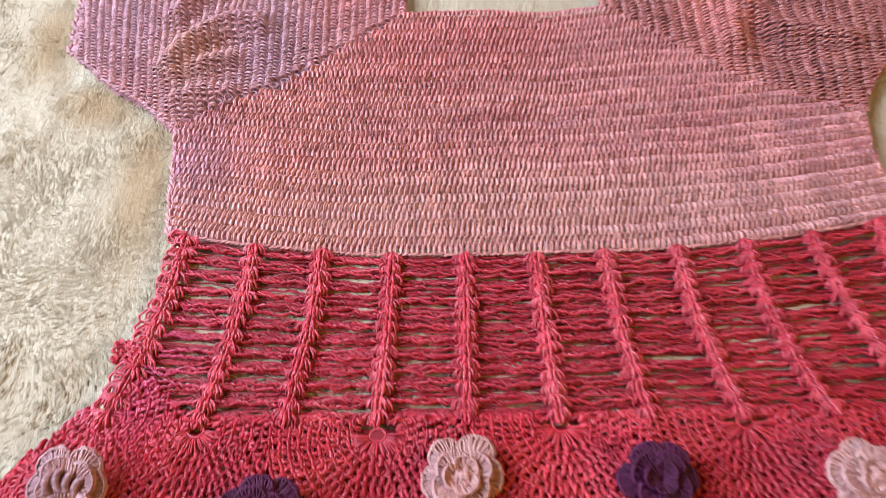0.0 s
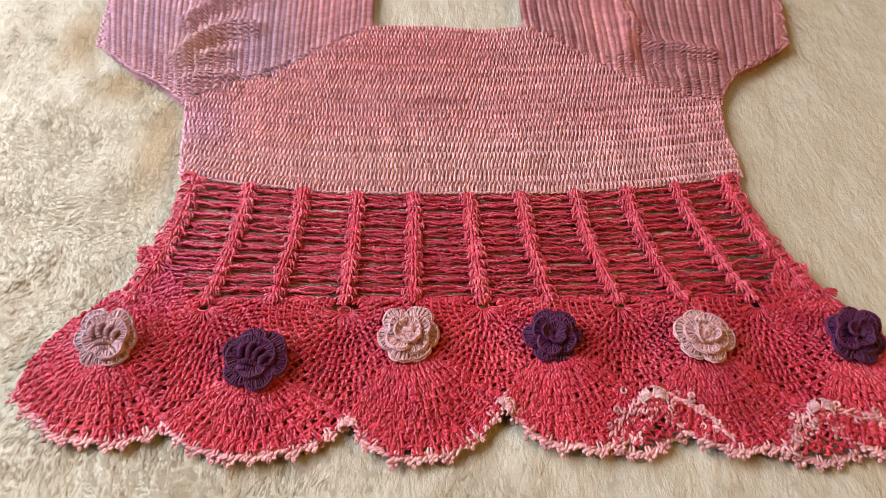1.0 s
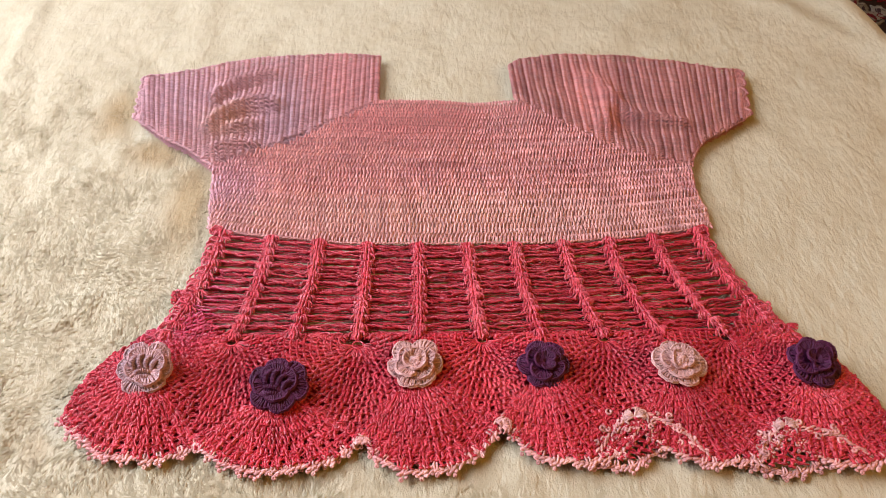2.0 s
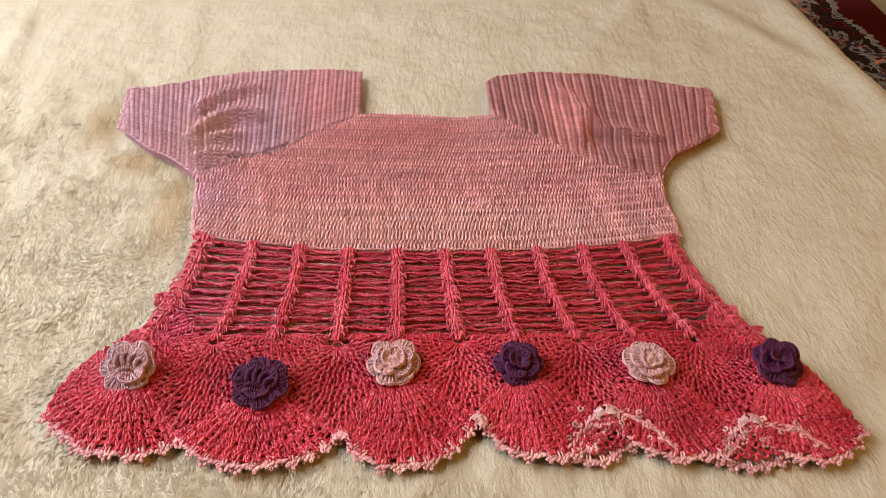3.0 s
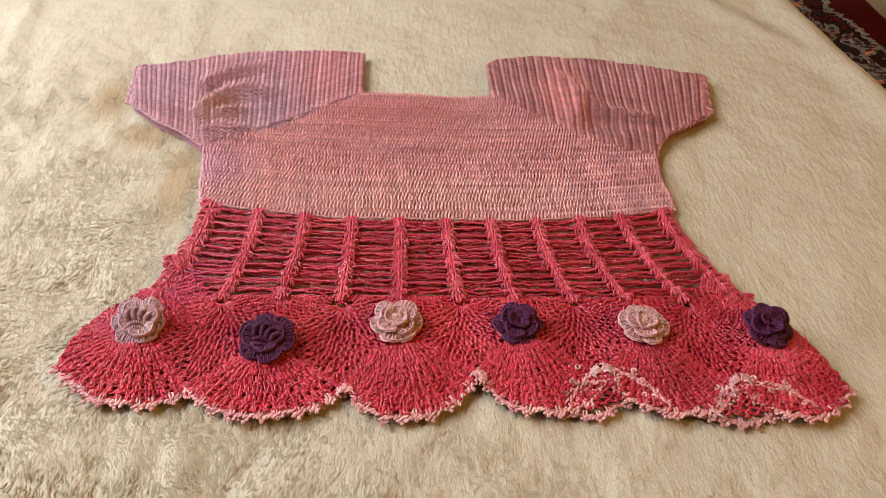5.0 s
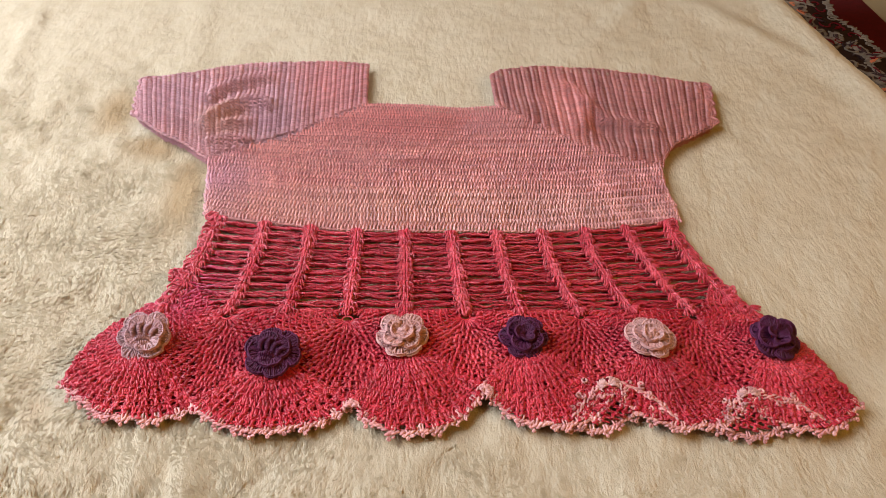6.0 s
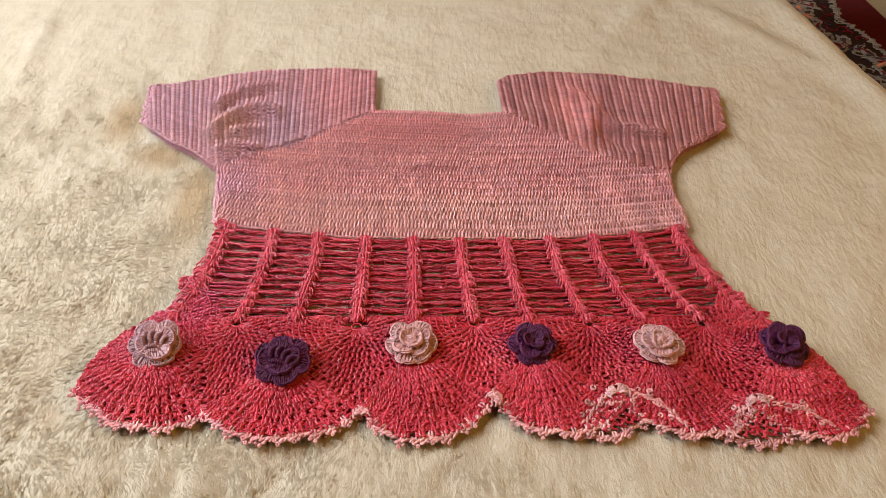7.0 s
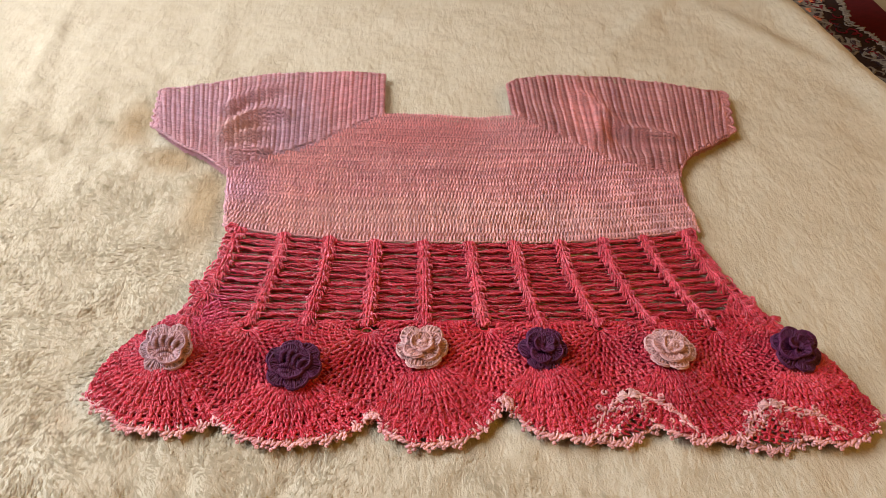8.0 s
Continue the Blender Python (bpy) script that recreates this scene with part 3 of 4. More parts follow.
for i in range(11):
    rib = tagged(new("leafy_rib"), "rib of coral crochet leaves")
    rib.parent = blouse
    wide = 0.0098 if i in (0, 10) else 0.0076
    steps = 14
    s = Shape()
    for j in range(steps):
        a, b = rib_point(i, j / steps), rib_point(i, (j + 1) / steps)
        d = (b - a) / np.linalg.norm(b - a)
        side = np.array((-d[1], d[0]))
        leaf_pair(a - d * 0.001, d, side, wide, 0.0100, rib, lit_rib_thread, 8)
        # small knots down the middle
        for k in (0.15, 0.65):
            for sgn in (-1, 1):
                t = np.linspace(0, 1, 5)[:, None]
                xy = a + (b - a) * k + d * 0.0042 * t + side * sgn * (0.0013 * np.sin(t * 3.1) + 0.0002) + rng.normal(0, 0.0002, 2)
                s.tubes(np.c_[xy, surf(xy[:, 0], xy[:, 1]) + 0.0024 + 0.0018 * np.sin(t[:, 0] * 3.1)], 0.00085, 5, 0.7)
    if i in (0, 10):
        for j in range(16):
            a = rib_point(i, j / 16)
            sgn = -1 if i == 0 else 1
            for k in range(4):
                c = a + np.array([(0, 0), (sgn * 0.008, 0.002), (sgn * 0.0125, -0.001), (sgn * 0.0110, -0.005), (sgn * 0.004, -0.006)]) * rng.uniform(0.55, 0.95) + rng.normal(0, 0.0010, 2)
                s.tubes(np.c_[c, surf(c[:, 0], c[:, 1]) + np.array((0.001, 0.002, 0.0, 0.0, 0.0)) + 0.0010 * k], 0.00080, 5, 0.7)
        ox, oy = ((-0.2265, -0.0830), (0.2340, -0.1060))[i == 10]
        for j in range(46):
            a = np.linspace(0, 5.2, 9) + rng.uniform(0, 6.28)
            c = np.array((ox, oy)) + np.clip(rng.normal(0, 1.0, 2), -1.3, 1.3) * ((0.0060, 0.0048) if i == 0 else (0.0035, 0.0060)) + np.c_[np.cos(a), np.sin(a)] * rng.uniform(0.0014, 0.0026)
            s.tubes(np.c_[c, surf(c[:, 0], c[:, 1]) + rng.uniform(0.0, 0.0040) + 0.0008 * np.sin(a * 2)], 0.0009, 5, 0.8)
    part("centre_cord", s, lit_rib_thread, rib)


def bar(shape, a, b, lift, r, ply=True, sag=0.0):
    """A loose two-ply thread between two ribs."""
    t = np.linspace(0, 1, 34)
    ph = rng.uniform(0, 6.28, 4)
    wav = (np.sin(t * 9 + ph[0]) * 0.5 + np.sin(t * 19 + ph[1]) * 0.45) * np.sin(t * np.pi) * 0.0014 + rng.normal(0, 0.00032, 34)
    x, y = a[0] + (b[0] - a[0]) * t, a[1] + (b[1] - a[1]) * t + wav - sag * np.sin(t * np.pi)
    z = surf(x, y) + lift + np.sin(t * 7 + ph[2]) * 0.0007
    tw = t * 34 + ph[3]
    for o in (0, np.pi):
        c = np.stack([x, y + r * 0.55 * np.cos(tw + o), z + r * 0.55 * np.sin(tw + o)], axis=1)
        shape.tubes(c, r * 0.62, 4, 1.0)


for i in range(10):
    panel = tagged(new("ladder_panel"), "loose coral thread bars")
    panel.parent = blouse
    back = Shape()
    for j in range(N_ROW):
        v = (j + 0.55) / N_ROW
        a, b = rib_point(i, v), rib_point(i + 1, v)
        for o in (-0.0013, 0.0014):
            ja, jb = rng.uniform(-0.0010, 0.0010, 2)
            front = Shape()
            bar(front, a + (0.002, o * 0.6 + ja), b + (-0.002, o * 0.6 + jb), rng.uniform(-0.0004, 0.0016), 0.00105, sag=rng.uniform(-0.0012, 0.0016))
            part("thread_bar", front, red_thread, panel)
        bar(back, a + (0.002, 0.003 * rng.uniform(-1, 1)), b + (-0.002, 0.003 * rng.uniform(-1, 1)), -0.0006, 0.00095, sag=rng.uniform(-0.001, 0.002))
        bar(back, a + (0, 0.004), b + (0, 0.004 + rng.uniform(-0.002, 0.002)), -0.0018, 0.0008)
        o = rng.uniform(0.001, 0.004)
        bar(back, a + (0, o), b + (0, o + rng.uniform(-0.002, 0.002)), rng.uniform(-0.0020, -0.0010), 0.00105)
    for v in np.linspace(0.02, 0.99, 58) + rng.uniform(-0.008, 0.008, 58):
        a, b = rib_point(i, v), rib_point(i + 1, min(max(v + rng.uniform(-0.02, 0.02), 0), 1))
        t = np.linspace(0, 1, 9)[:, None]
        xy = a + (b - a) * t + np.c_[np.zeros(9), rng.normal(0, 0.0006, 9)]
        back.tubes(np.c_[xy, surf(xy[:, 0], xy[:, 1]) - rng.uniform(0.0012, 0.0024)], 0.00055, 4, 1.0)
    tagged(part("back_threads", back, shaded_red, panel), kind="stuff")

# flounce: fans that spring from the eyelets, and scallops below the roses
HOLES = [(-0.182, -0.129), (-0.087, -0.133), (0.007, -0.129), (0.101, -0.129), (0.196, -0.130)]
ROSES = [(-0.2360, -0.159), (-0.1410, -0.175), (-0.0430, -0.160), (0.0500, -0.161), (0.1480, -0.163), (0.2480, -0.162)]
CUSPS = [(-0.288, -0.194), (-0.193, -0.214), (-0.081, -0.213), (0.016, -0.203), (0.111, -0.206), (0.213, -0.214), (0.298, -0.216)]
DEEP = [0.020, 0.022, 0.030, 0.029, 0.026, 0.026]


def hem(i, n=25, more=0.0):
    """The curved hem of scallop i."""
    s = np.linspace(0, 1, n)[:, None]
    a, b = np.array(CUSPS[i]), np.array(CUSPS[i + 1])
    wob = 0.0022 * (vnoise(s[:, 0] * 0.1, s[:, 0] * 0 + i, 90, 6) - 0.5)
    y = (DEEP[i] + more) * (1 - np.abs(2 * s - 1) ** 2.6)
    return a + (b - a) * s - np.c_[np.zeros(n), y[:, 0] + wob]


def fan(shape, apex, poly, r0, r1, dr, pitch, ribs=0, rad=0.0011, width=0.0042, grow=1.0):
    """Rings of stitches that open out from an apex, kept within an outline."""
    r, k = r0, 0
    while r < r1:
        count = ribs if ribs else max(6, int(2 * np.pi * r / pitch))
        th = (np.arange(count) + (0.5 if (k % 2 and not ribs) else 0)) * 2 * np.pi / count + rng.uniform(-0.03, 0.03, count)
        d = np.stack([np.cos(th), np.sin(th)], axis=1)
        p = np.array(apex) + d * r
        mid = p + d * dr * 0.5
        keep = inside(poly, mid[:, 0], mid[:, 1])
        if keep.any():
            e = np.stack([-d[:, 1], d[:, 0]], axis=1)[keep]
            w = min(width, max(0.0025, 2 * np.pi * r / count * 0.85))
            flip = 1 if k % 2 else -1
            stitches(shape, p[keep], e * flip, d[keep] + e * rng.uniform(-0.12, 0.12, (keep.sum(), 1)), w, dr * 1.05, rad, 0.0022, 0.0, TWISTED, 5)
        for off, low in ((0.0, 0.0009), (-0.0016, 0.0002)):
            arc = np.linspace(0, 2 * np.pi, max(16, int(2 * np.pi * (r + dr) / 0.0032)))
            c = np.array(apex) + np.c_[np.cos(arc), np.sin(arc)] * (r + dr + off)
            ok = inside(poly, c[:, 0], c[:, 1])
            run = []
            for point, good in list(zip(c, ok)) + [(c[0], False)]:
                if good:
                    run.append(point)
                else:
                    if len(run) > 3:
                        rope(shape, run, 0.0034, rad * 0.85, low)
                    run = []
        r += dr
        dr *= grow
        k += 1


TOPS = [(-0.235, -0.116)] + HOLES + [(0.243, -0.117)]
for i, (hx, hy) in enumerate(TOPS):
    s = Shape()
    if i == 0:
        poly = [(-0.212, -0.098), (-0.183, -0.126), (-0.193, -0.15), ROSES[0], (-0.262, -0.139), (-0.247, -0.121), (-0.231, -0.104)]
    elif i == 6:
        poly = [(0.222, -0.098), (0.236, -0.106), (0.250, -0.127), (0.266, -0.150), ROSES[5], (0.205, -0.15), (0.197, -0.126)]
    else:
        a, b, c = ROSES[i - 1], ROSES[i], CUSPS[i]
        poly = [(a[0], -0.126), (hx - 0.012, -0.123), (hx, -0.1275), (hx + 0.012, -0.123), (b[0], -0.126), b, (c[0] + 0.006, c[1] + 0.004), (c[0] - 0.006, c[1] + 0.004), a]
    fan(s, (hx, hy), poly, 0.0105, 0.095, 0.0050, 0.0036, rad=0.00092, width=0.0038)
    # long strands that spray out of the eyelet
    for a in np.linspace(math.pi + 0.1, math.tau - 0.1, 19) + rng.normal(0, 0.04, 19):
        r = np.linspace(0.0042, 0.0120, 5)
        x, y = hx + r * math.cos(a) * 1.15, hy + r * math.sin(a)
        s.tubes(np.stack([x, y, surf(x, y) + 0.0014 + 0.0010 * np.sin((r - 0.0042) / 0.0078 * math.pi)], axis=1), 0.00062, 5, 0.7)
    if 0 < i < 6:
        a = np.linspace(0, 2 * np.pi, 15)
        c = np.c_[hx + 0.0042 * np.cos(a), hy + 0.0034 * np.sin(a)]
        s.tubes(np.c_[c, surf(c[:, 0], c[:, 1]) + 0.0012], 0.0008, 5, 1.0)
    part("fan_motif", s, red_thread, blouse, "fan of dense coral crochet mesh")
for i in range(6):
    s = Shape()
    edge = [tuple(p) for p in hem(i, 21, -0.004)]
    extra = [(-0.280, -0.160), (-0.262, -0.138)] if i == 0 else []
    tail = [(0.283, -0.176), (0.268, -0.152)] if i == 5 else []
    poly = [ROSES[i]] + extra[::-1] + edge + tail
    fan(s, ROSES[i], poly, 0.012, 0.105, 0.0054, 0.006, ribs=44 if i < 2 else 52, rad=0.00100, width=0.0042, grow=1.07 if i < 2 else 1.0)
    # cords that run out from the rose to the hem
    for k in range(48):
        th = math.tau * (k + 0.5) / 48 + rng.uniform(-0.02, 0.02)
        r = np.linspace(0.015, 0.085, 36)
        spoke = np.array(ROSES[i]) + np.c_[np.cos(th) * r, np.sin(th) * r]
        spoke = spoke[inside(poly, spoke[:, 0], spoke[:, 1])]
        if len(spoke) > 5:
            rope(s, spoke, 0.0040, 0.00092, 0.0016)
    # fine lower strands that close the net
    fan(s, ROSES[i], poly, 0.010, 0.060 if i < 2 else 0.075, 0.0048, 0.0046, rad=0.00072, width=0.0036)
    part("scallop", s, red_thread, blouse, "open coral net scallop" if i < 2 else "coral net scallop")
for i in range(1, 6):
    for q in (i - 1, i):
        seam = tagged(new("leafy_seam"), "leafy seam beside the scallop")
        seam.parent = blouse
        a, b = np.array(ROSES[q]), np.array(CUSPS[i])
        a = a + (b - a) * 0.36
        n = int(np.linalg.norm(b - a) / 0.0065)
        d = (b - a) / np.linalg.norm(b - a)
        for j in range(n):
            leaf_pair(a + (b - a) * j / n, d, np.array((-d[1], d[0])), 0.0050, 0.0080, seam, red_thread, 6, 0.0018)
for apex, poly in ((ROSES[4], [(0.088, -0.210), (0.134, -0.210), (0.126, -0.222), (0.104, -0.230), (0.084, -0.230)]), (ROSES[5], [(0.186, -0.216), (0.244, -0.216), (0.240, -0.231), (0.214, -0.2395), (0.190, -0.235)])):
    s = Shape()
    fan(s, apex, poly, 0.030, 0.110, 0.0052, 0.0046, rad=0.00085, width=0.0040)
    part("back_scallop", s, red_thread, blouse, "coral back layer below the folded edging")
SKIRT_L = [(-0.220, -0.003), (-0.2195, -0.031), (-0.2205, -0.055), (-0.236, -0.08), (-0.231, -0.104), (-0.247, -0.121), (-0.262, -0.137), (-0.279, -0.157), (-0.285, -0.179), (-0.287, -0.195)]
SKIRT_R = [(0.297, -0.211), (0.291, -0.199), (0.283, -0.176), (0.269, -0.152), (0.250, -0.127), (0.238, -0.108), (0.227, -0.087), (0.222, -0.062), (0.221, -0.035), (0.219, -0.004)]
FLOUNCE = SKIRT_L[5:] + [tuple(p) for i in range(6) for p in hem(i, 15, -0.011)] + SKIRT_R[:5] + [(0.2, -0.126), (-0.18, -0.126)]
# darker red here paints the shade seen through the holes
s = Shape(); sheet(s, FLOUNCE, 0.003, 0.0085)
part("flounce_lining", s, shaded_red, blouse, "under layer of the flounce, shade put into its colour")
s = Shape()
rope(s, SKIRT_L[4:], 0.0045, 0.0017, 0.0)
rope(s, SKIRT_R[:7], 0.0045, 0.0017, 0.0)
rope(s, [(-0.235, -0.122), (-0.18, -0.1245), (0.0, -0.1255), (0.2, -0.1245), (0.243, -0.122)], 0.004, 0.0012, 0.0)
rope(s, [(-0.225, -0.119), (-0.16, -0.1215), (0.0, -0.1225), (0.18, -0.1215), (0.235, -0.119)], 0.004, 0.0011, -0.001)
part("flounce_edge", s, red_thread, blouse)


def edging(name, offset, lift, mat, spans, label):
    """Pink picot edging along the hem."""
    s = Shape()
    for i in spans:
        line = (smooth_line(i, 12) if isinstance(i, list) else hem(i, 31)) + offset
        line = line + np.c_[np.zeros(len(line)), 0.0035 * (vnoise(line[:, 0], line[:, 0] * 0, 110, 7) - 0.5)]
        rope(s, line, 0.0034, 0.00125, lift)
        rope(s, line + (0.0, 0.0022), 0.0036, 0.00105, lift - 0.0004)
        q, t = along(line, 0.0125)
        for p, d in zip(q, t):
            nrm = np.array((d[1], -d[0]))
            nrm = nrm if nrm[1] < 0 else -nrm
            p = p + d * rng.uniform(-0.003, 0.003)
            # a short doubled post, and three small bobbles below it
            for o in (-0.0010, 0.0010):
                t2 = np.linspace(0, 1, 5)[:, None]
                c = p - nrm * 0.0062 * (1 - t2) + d * (o * (0.7 + 0.5 * np.sin(t2 * 3.1))) + rng.normal(0, 0.00022, (5, 2))
                s.tubes(np.c_[c, surf(c[:, 0], c[:, 1]) + lift + 0.0004 + 0.0012 * np.sin(t2[:, 0] * 3.1)], 0.00085, 5, 0.8)
            a = np.linspace(0, 2 * np.pi, 10)
            for along_d, out in ((-0.0026, 0.0020), (0.0, 0.0040), (0.0026, 0.0020)):
                c = p + d * along_d + nrm * out + rng.normal(0, 0.0004, 2)
                r = rng.uniform(0.0006, 0.0010)
                loop = c + np.c_[np.cos(a), np.sin(a)] * r
                s.tubes(np.c_[loop, surf(loop[:, 0], loop[:, 1]) + lift + 0.0006 + 0.0005 * np.sin(a + along_d * 900)], 0.00092, 5, 1.0)
    part(name, s, mat, blouse, label)


edging("picot_edging", (0, 0), 0.0006, edge_pink, range(6), "pale pink picot edging")
for i in (1, 3, 4):
    edging("back_edging", (0.004, 0.005), -0.002, edge_pink, (i,), "edging of the back layer")
edging("back_edging", (0, 0), -0.002, edge_pink, ([(0.181, -0.236), (0.196, -0.242), (0.214, -0.2435), (0.236, -0.236), (0.262, -0.229)],), "edging of the back layer")
edging("back_edging", (0, 0), -0.002, edge_pink, ([(0.066, -0.231), (0.084, -0.235), (0.104, -0.234), (0.122, -0.226)],), "edging of the back layer")


def knot(cx, cy, z, mat, wings):
    """Small shells where the edging folds up at a cusp."""
    s = Shape()
    for turn, size in wings:
        for k in range(7):
            a = turn + (k - 3) * 0.26 + rng.uniform(-0.05, 0.05)
            r = np.array((0.0004, 0.0035, 0.0068, 0.0082)) * size * (1 - 0.05 * abs(k - 3))
            x, y = cx + r * math.cos(a), cy + r * math.sin(a) * 0.85
            s.tubes(np.stack([x, y, surf(x, y) + z + np.array((0.0, 0.0024, 0.0022, 0.0004)) * size], axis=1), 0.00095, 5, 0.8)
        a = turn + np.linspace(-0.85, 0.85, 9)
        rim = np.stack([cx + 0.0078 * size * np.cos(a), cy + 0.0066 * size * np.sin(a)], axis=1)
        rope(s, rim, 0.0028, 0.0009, z + 0.0010)
    part("edging_knot", s, mat, blouse, "gathered pink edging shells")


for cx, cy, wings in ((0.109, -0.202, ((2.9, 1.0), (0.5, 1.15))), (0.213, -0.2115, ((2.7, 0.95), (0.4, 1.0))), (0.016, -0.207, ((1.6, 0.8), (-0.3, 0.7))), (-0.081, -0.217, ((0.8, 0.7), (2.6, 0.7)))):
    knot(cx, cy, 0.002, pale_pink if cx > 0.09 else edge_pink, wings)
for p, q2 in (((0.118, -0.200), (0.150, -0.226)), ((0.100, -0.204), (0.080, -0.226)), ((0.221, -0.211), (0.262, -0.229)), ((0.206, -0.214), (0.185, -0.235))):
    s = Shape()
    line = smooth_line([p, ((p[0] + q2[0]) / 2 + 0.002, (p[1] + q2[1]) / 2 + 0.004), q2], 12)
    line = line + rng.normal(0, 0.0007, line.shape)
    rope(s, line, 0.0036, 0.0011, 0.002)
    rope(s, line + (0.004, -0.003) + rng.normal(0, 0.0007, line.shape), 0.0038, 0.0010, 0.0015)
    for k in range(15):
        a = np.linspace(0, 5.4, 9) + rng.uniform(0, 6.28)
        c = line[int(rng.integers(len(line)))] + rng.normal(0, 0.0032, 2) + np.c_[np.cos(a), np.sin(a)] * rng.uniform(0.0010, 0.0019)
        s.tubes(np.c_[c, surf(c[:, 0], c[:, 1]) + rng.uniform(0.001, 0.004)], 0.0010, 5, 0.8)
    part("folded_edging", s, edge_pink, blouse)


def petal(shape, r0, r1, a0, half, z0, z1, curl, ribs=9, thick=0.0016):
    """One cupped crochet petal: a firm sheet, raised radial stitches and a corded rim."""
    nu, nv = 17, 7
    wave, phase = rng.uniform(0.0006, 0.0016), rng.uniform(0, 6.28)
    u, v = np.meshgrid(np.linspace(-1, 1, nu), np.linspace(0, 1, nv))

    def place(u, v):
        reach = r0 + (r1 - r0) * (1 - 0.36 * np.abs(u) ** 2.6)
        r = r0 * 0.75 + (reach - r0 * 0.75) * v
        a = a0 + u * half * (0.8 + 0.25 * v)
        z = z0 + (z1 - z0) * v + curl * v ** 3 * (1 - 0.5 * u * u) + 0.0014 * np.sin(v * np.pi) + wave * v ** 2 * np.sin(2.6 * u + phase)
        return np.stack([r * np.cos(a), r * np.sin(a), z], axis=-1)

    top = place(u, v)
    shape.grid(top - (0, 0, 0.0003))
    shape.grid(top - (0, 0, thick), True)
    rim = place(np.linspace(-1, 1, 15), np.ones(15))
    shape.tubes(rim + rng.normal(0, 0.0003, rim.shape) - (0, 0, thick * 0.5), 0.0009, 5, 0.8)
    uu = np.linspace(-0.92, 0.92, ribs)[:, None] + rng.uniform(-0.04, 0.04, (ribs, 1))
    vv = np.linspace(0.05, 0.97, 6)[None] + np.zeros((ribs, 1))
    c = place(uu + np.zeros((1, 6)), vv) + (0, 0, 0.0004)
    c += rng.normal(0, 0.00030, c.shape)
    c[..., 2] += 0.0004 * np.sin(vv * np.pi)
    shape.tubes(c, 0.00070, 5, 0.8)
    # chain along the rim
    q = place(np.linspace(-1.0, 1.0, 16), np.full(16, 0.97))
    step = np.diff(q, axis=0)
    links = np.stack([q[:-1] - step * 0.15, q[:-1] + step * 0.3 + (0, 0, 0.0007), q[:-1] + step * 0.75 + (0, 0, 0.0007), q[1:] + step * 0.15], axis=1)
    shape.tubes(links + rng.normal(0, 0.00015, links.shape), 0.00072, 5, 0.7)
    for e in (0, -1):
        shape.tubes(top[:, e] - (0, 0, thick * 0.5), 0.0008, 5, 0.8)


def lip(shape, cx, cy, length, turn, z, high):
    """A thick folded lip of stitches in the heart of a rose."""
    t = np.linspace(-1, 1, 11)
    c, sn = math.cos(turn), math.sin(turn)
    line = np.stack([cx + c * t * length - sn * 0.0016 * (1 - t * t), cy + sn * t * length + c * 0.0016 * (1 - t * t), z + high * (1 - t * t)], axis=1)
    shape.tubes(line, 0.0017, 6, 0.6)
    side = np.array((-sn, c, 0.0))
    for p in line[1:-1]:
        a = np.linspace(-1.5, 1.5, 6)
        loop = p + side * (0.0019 * np.sin(a))[:, None] + np.array((0, 0, 1.0)) * (0.0019 * np.cos(a))[:, None]
        shape.tubes(loop + rng.normal(0, 0.00012, loop.shape), 0.00058, 4, 0.8)


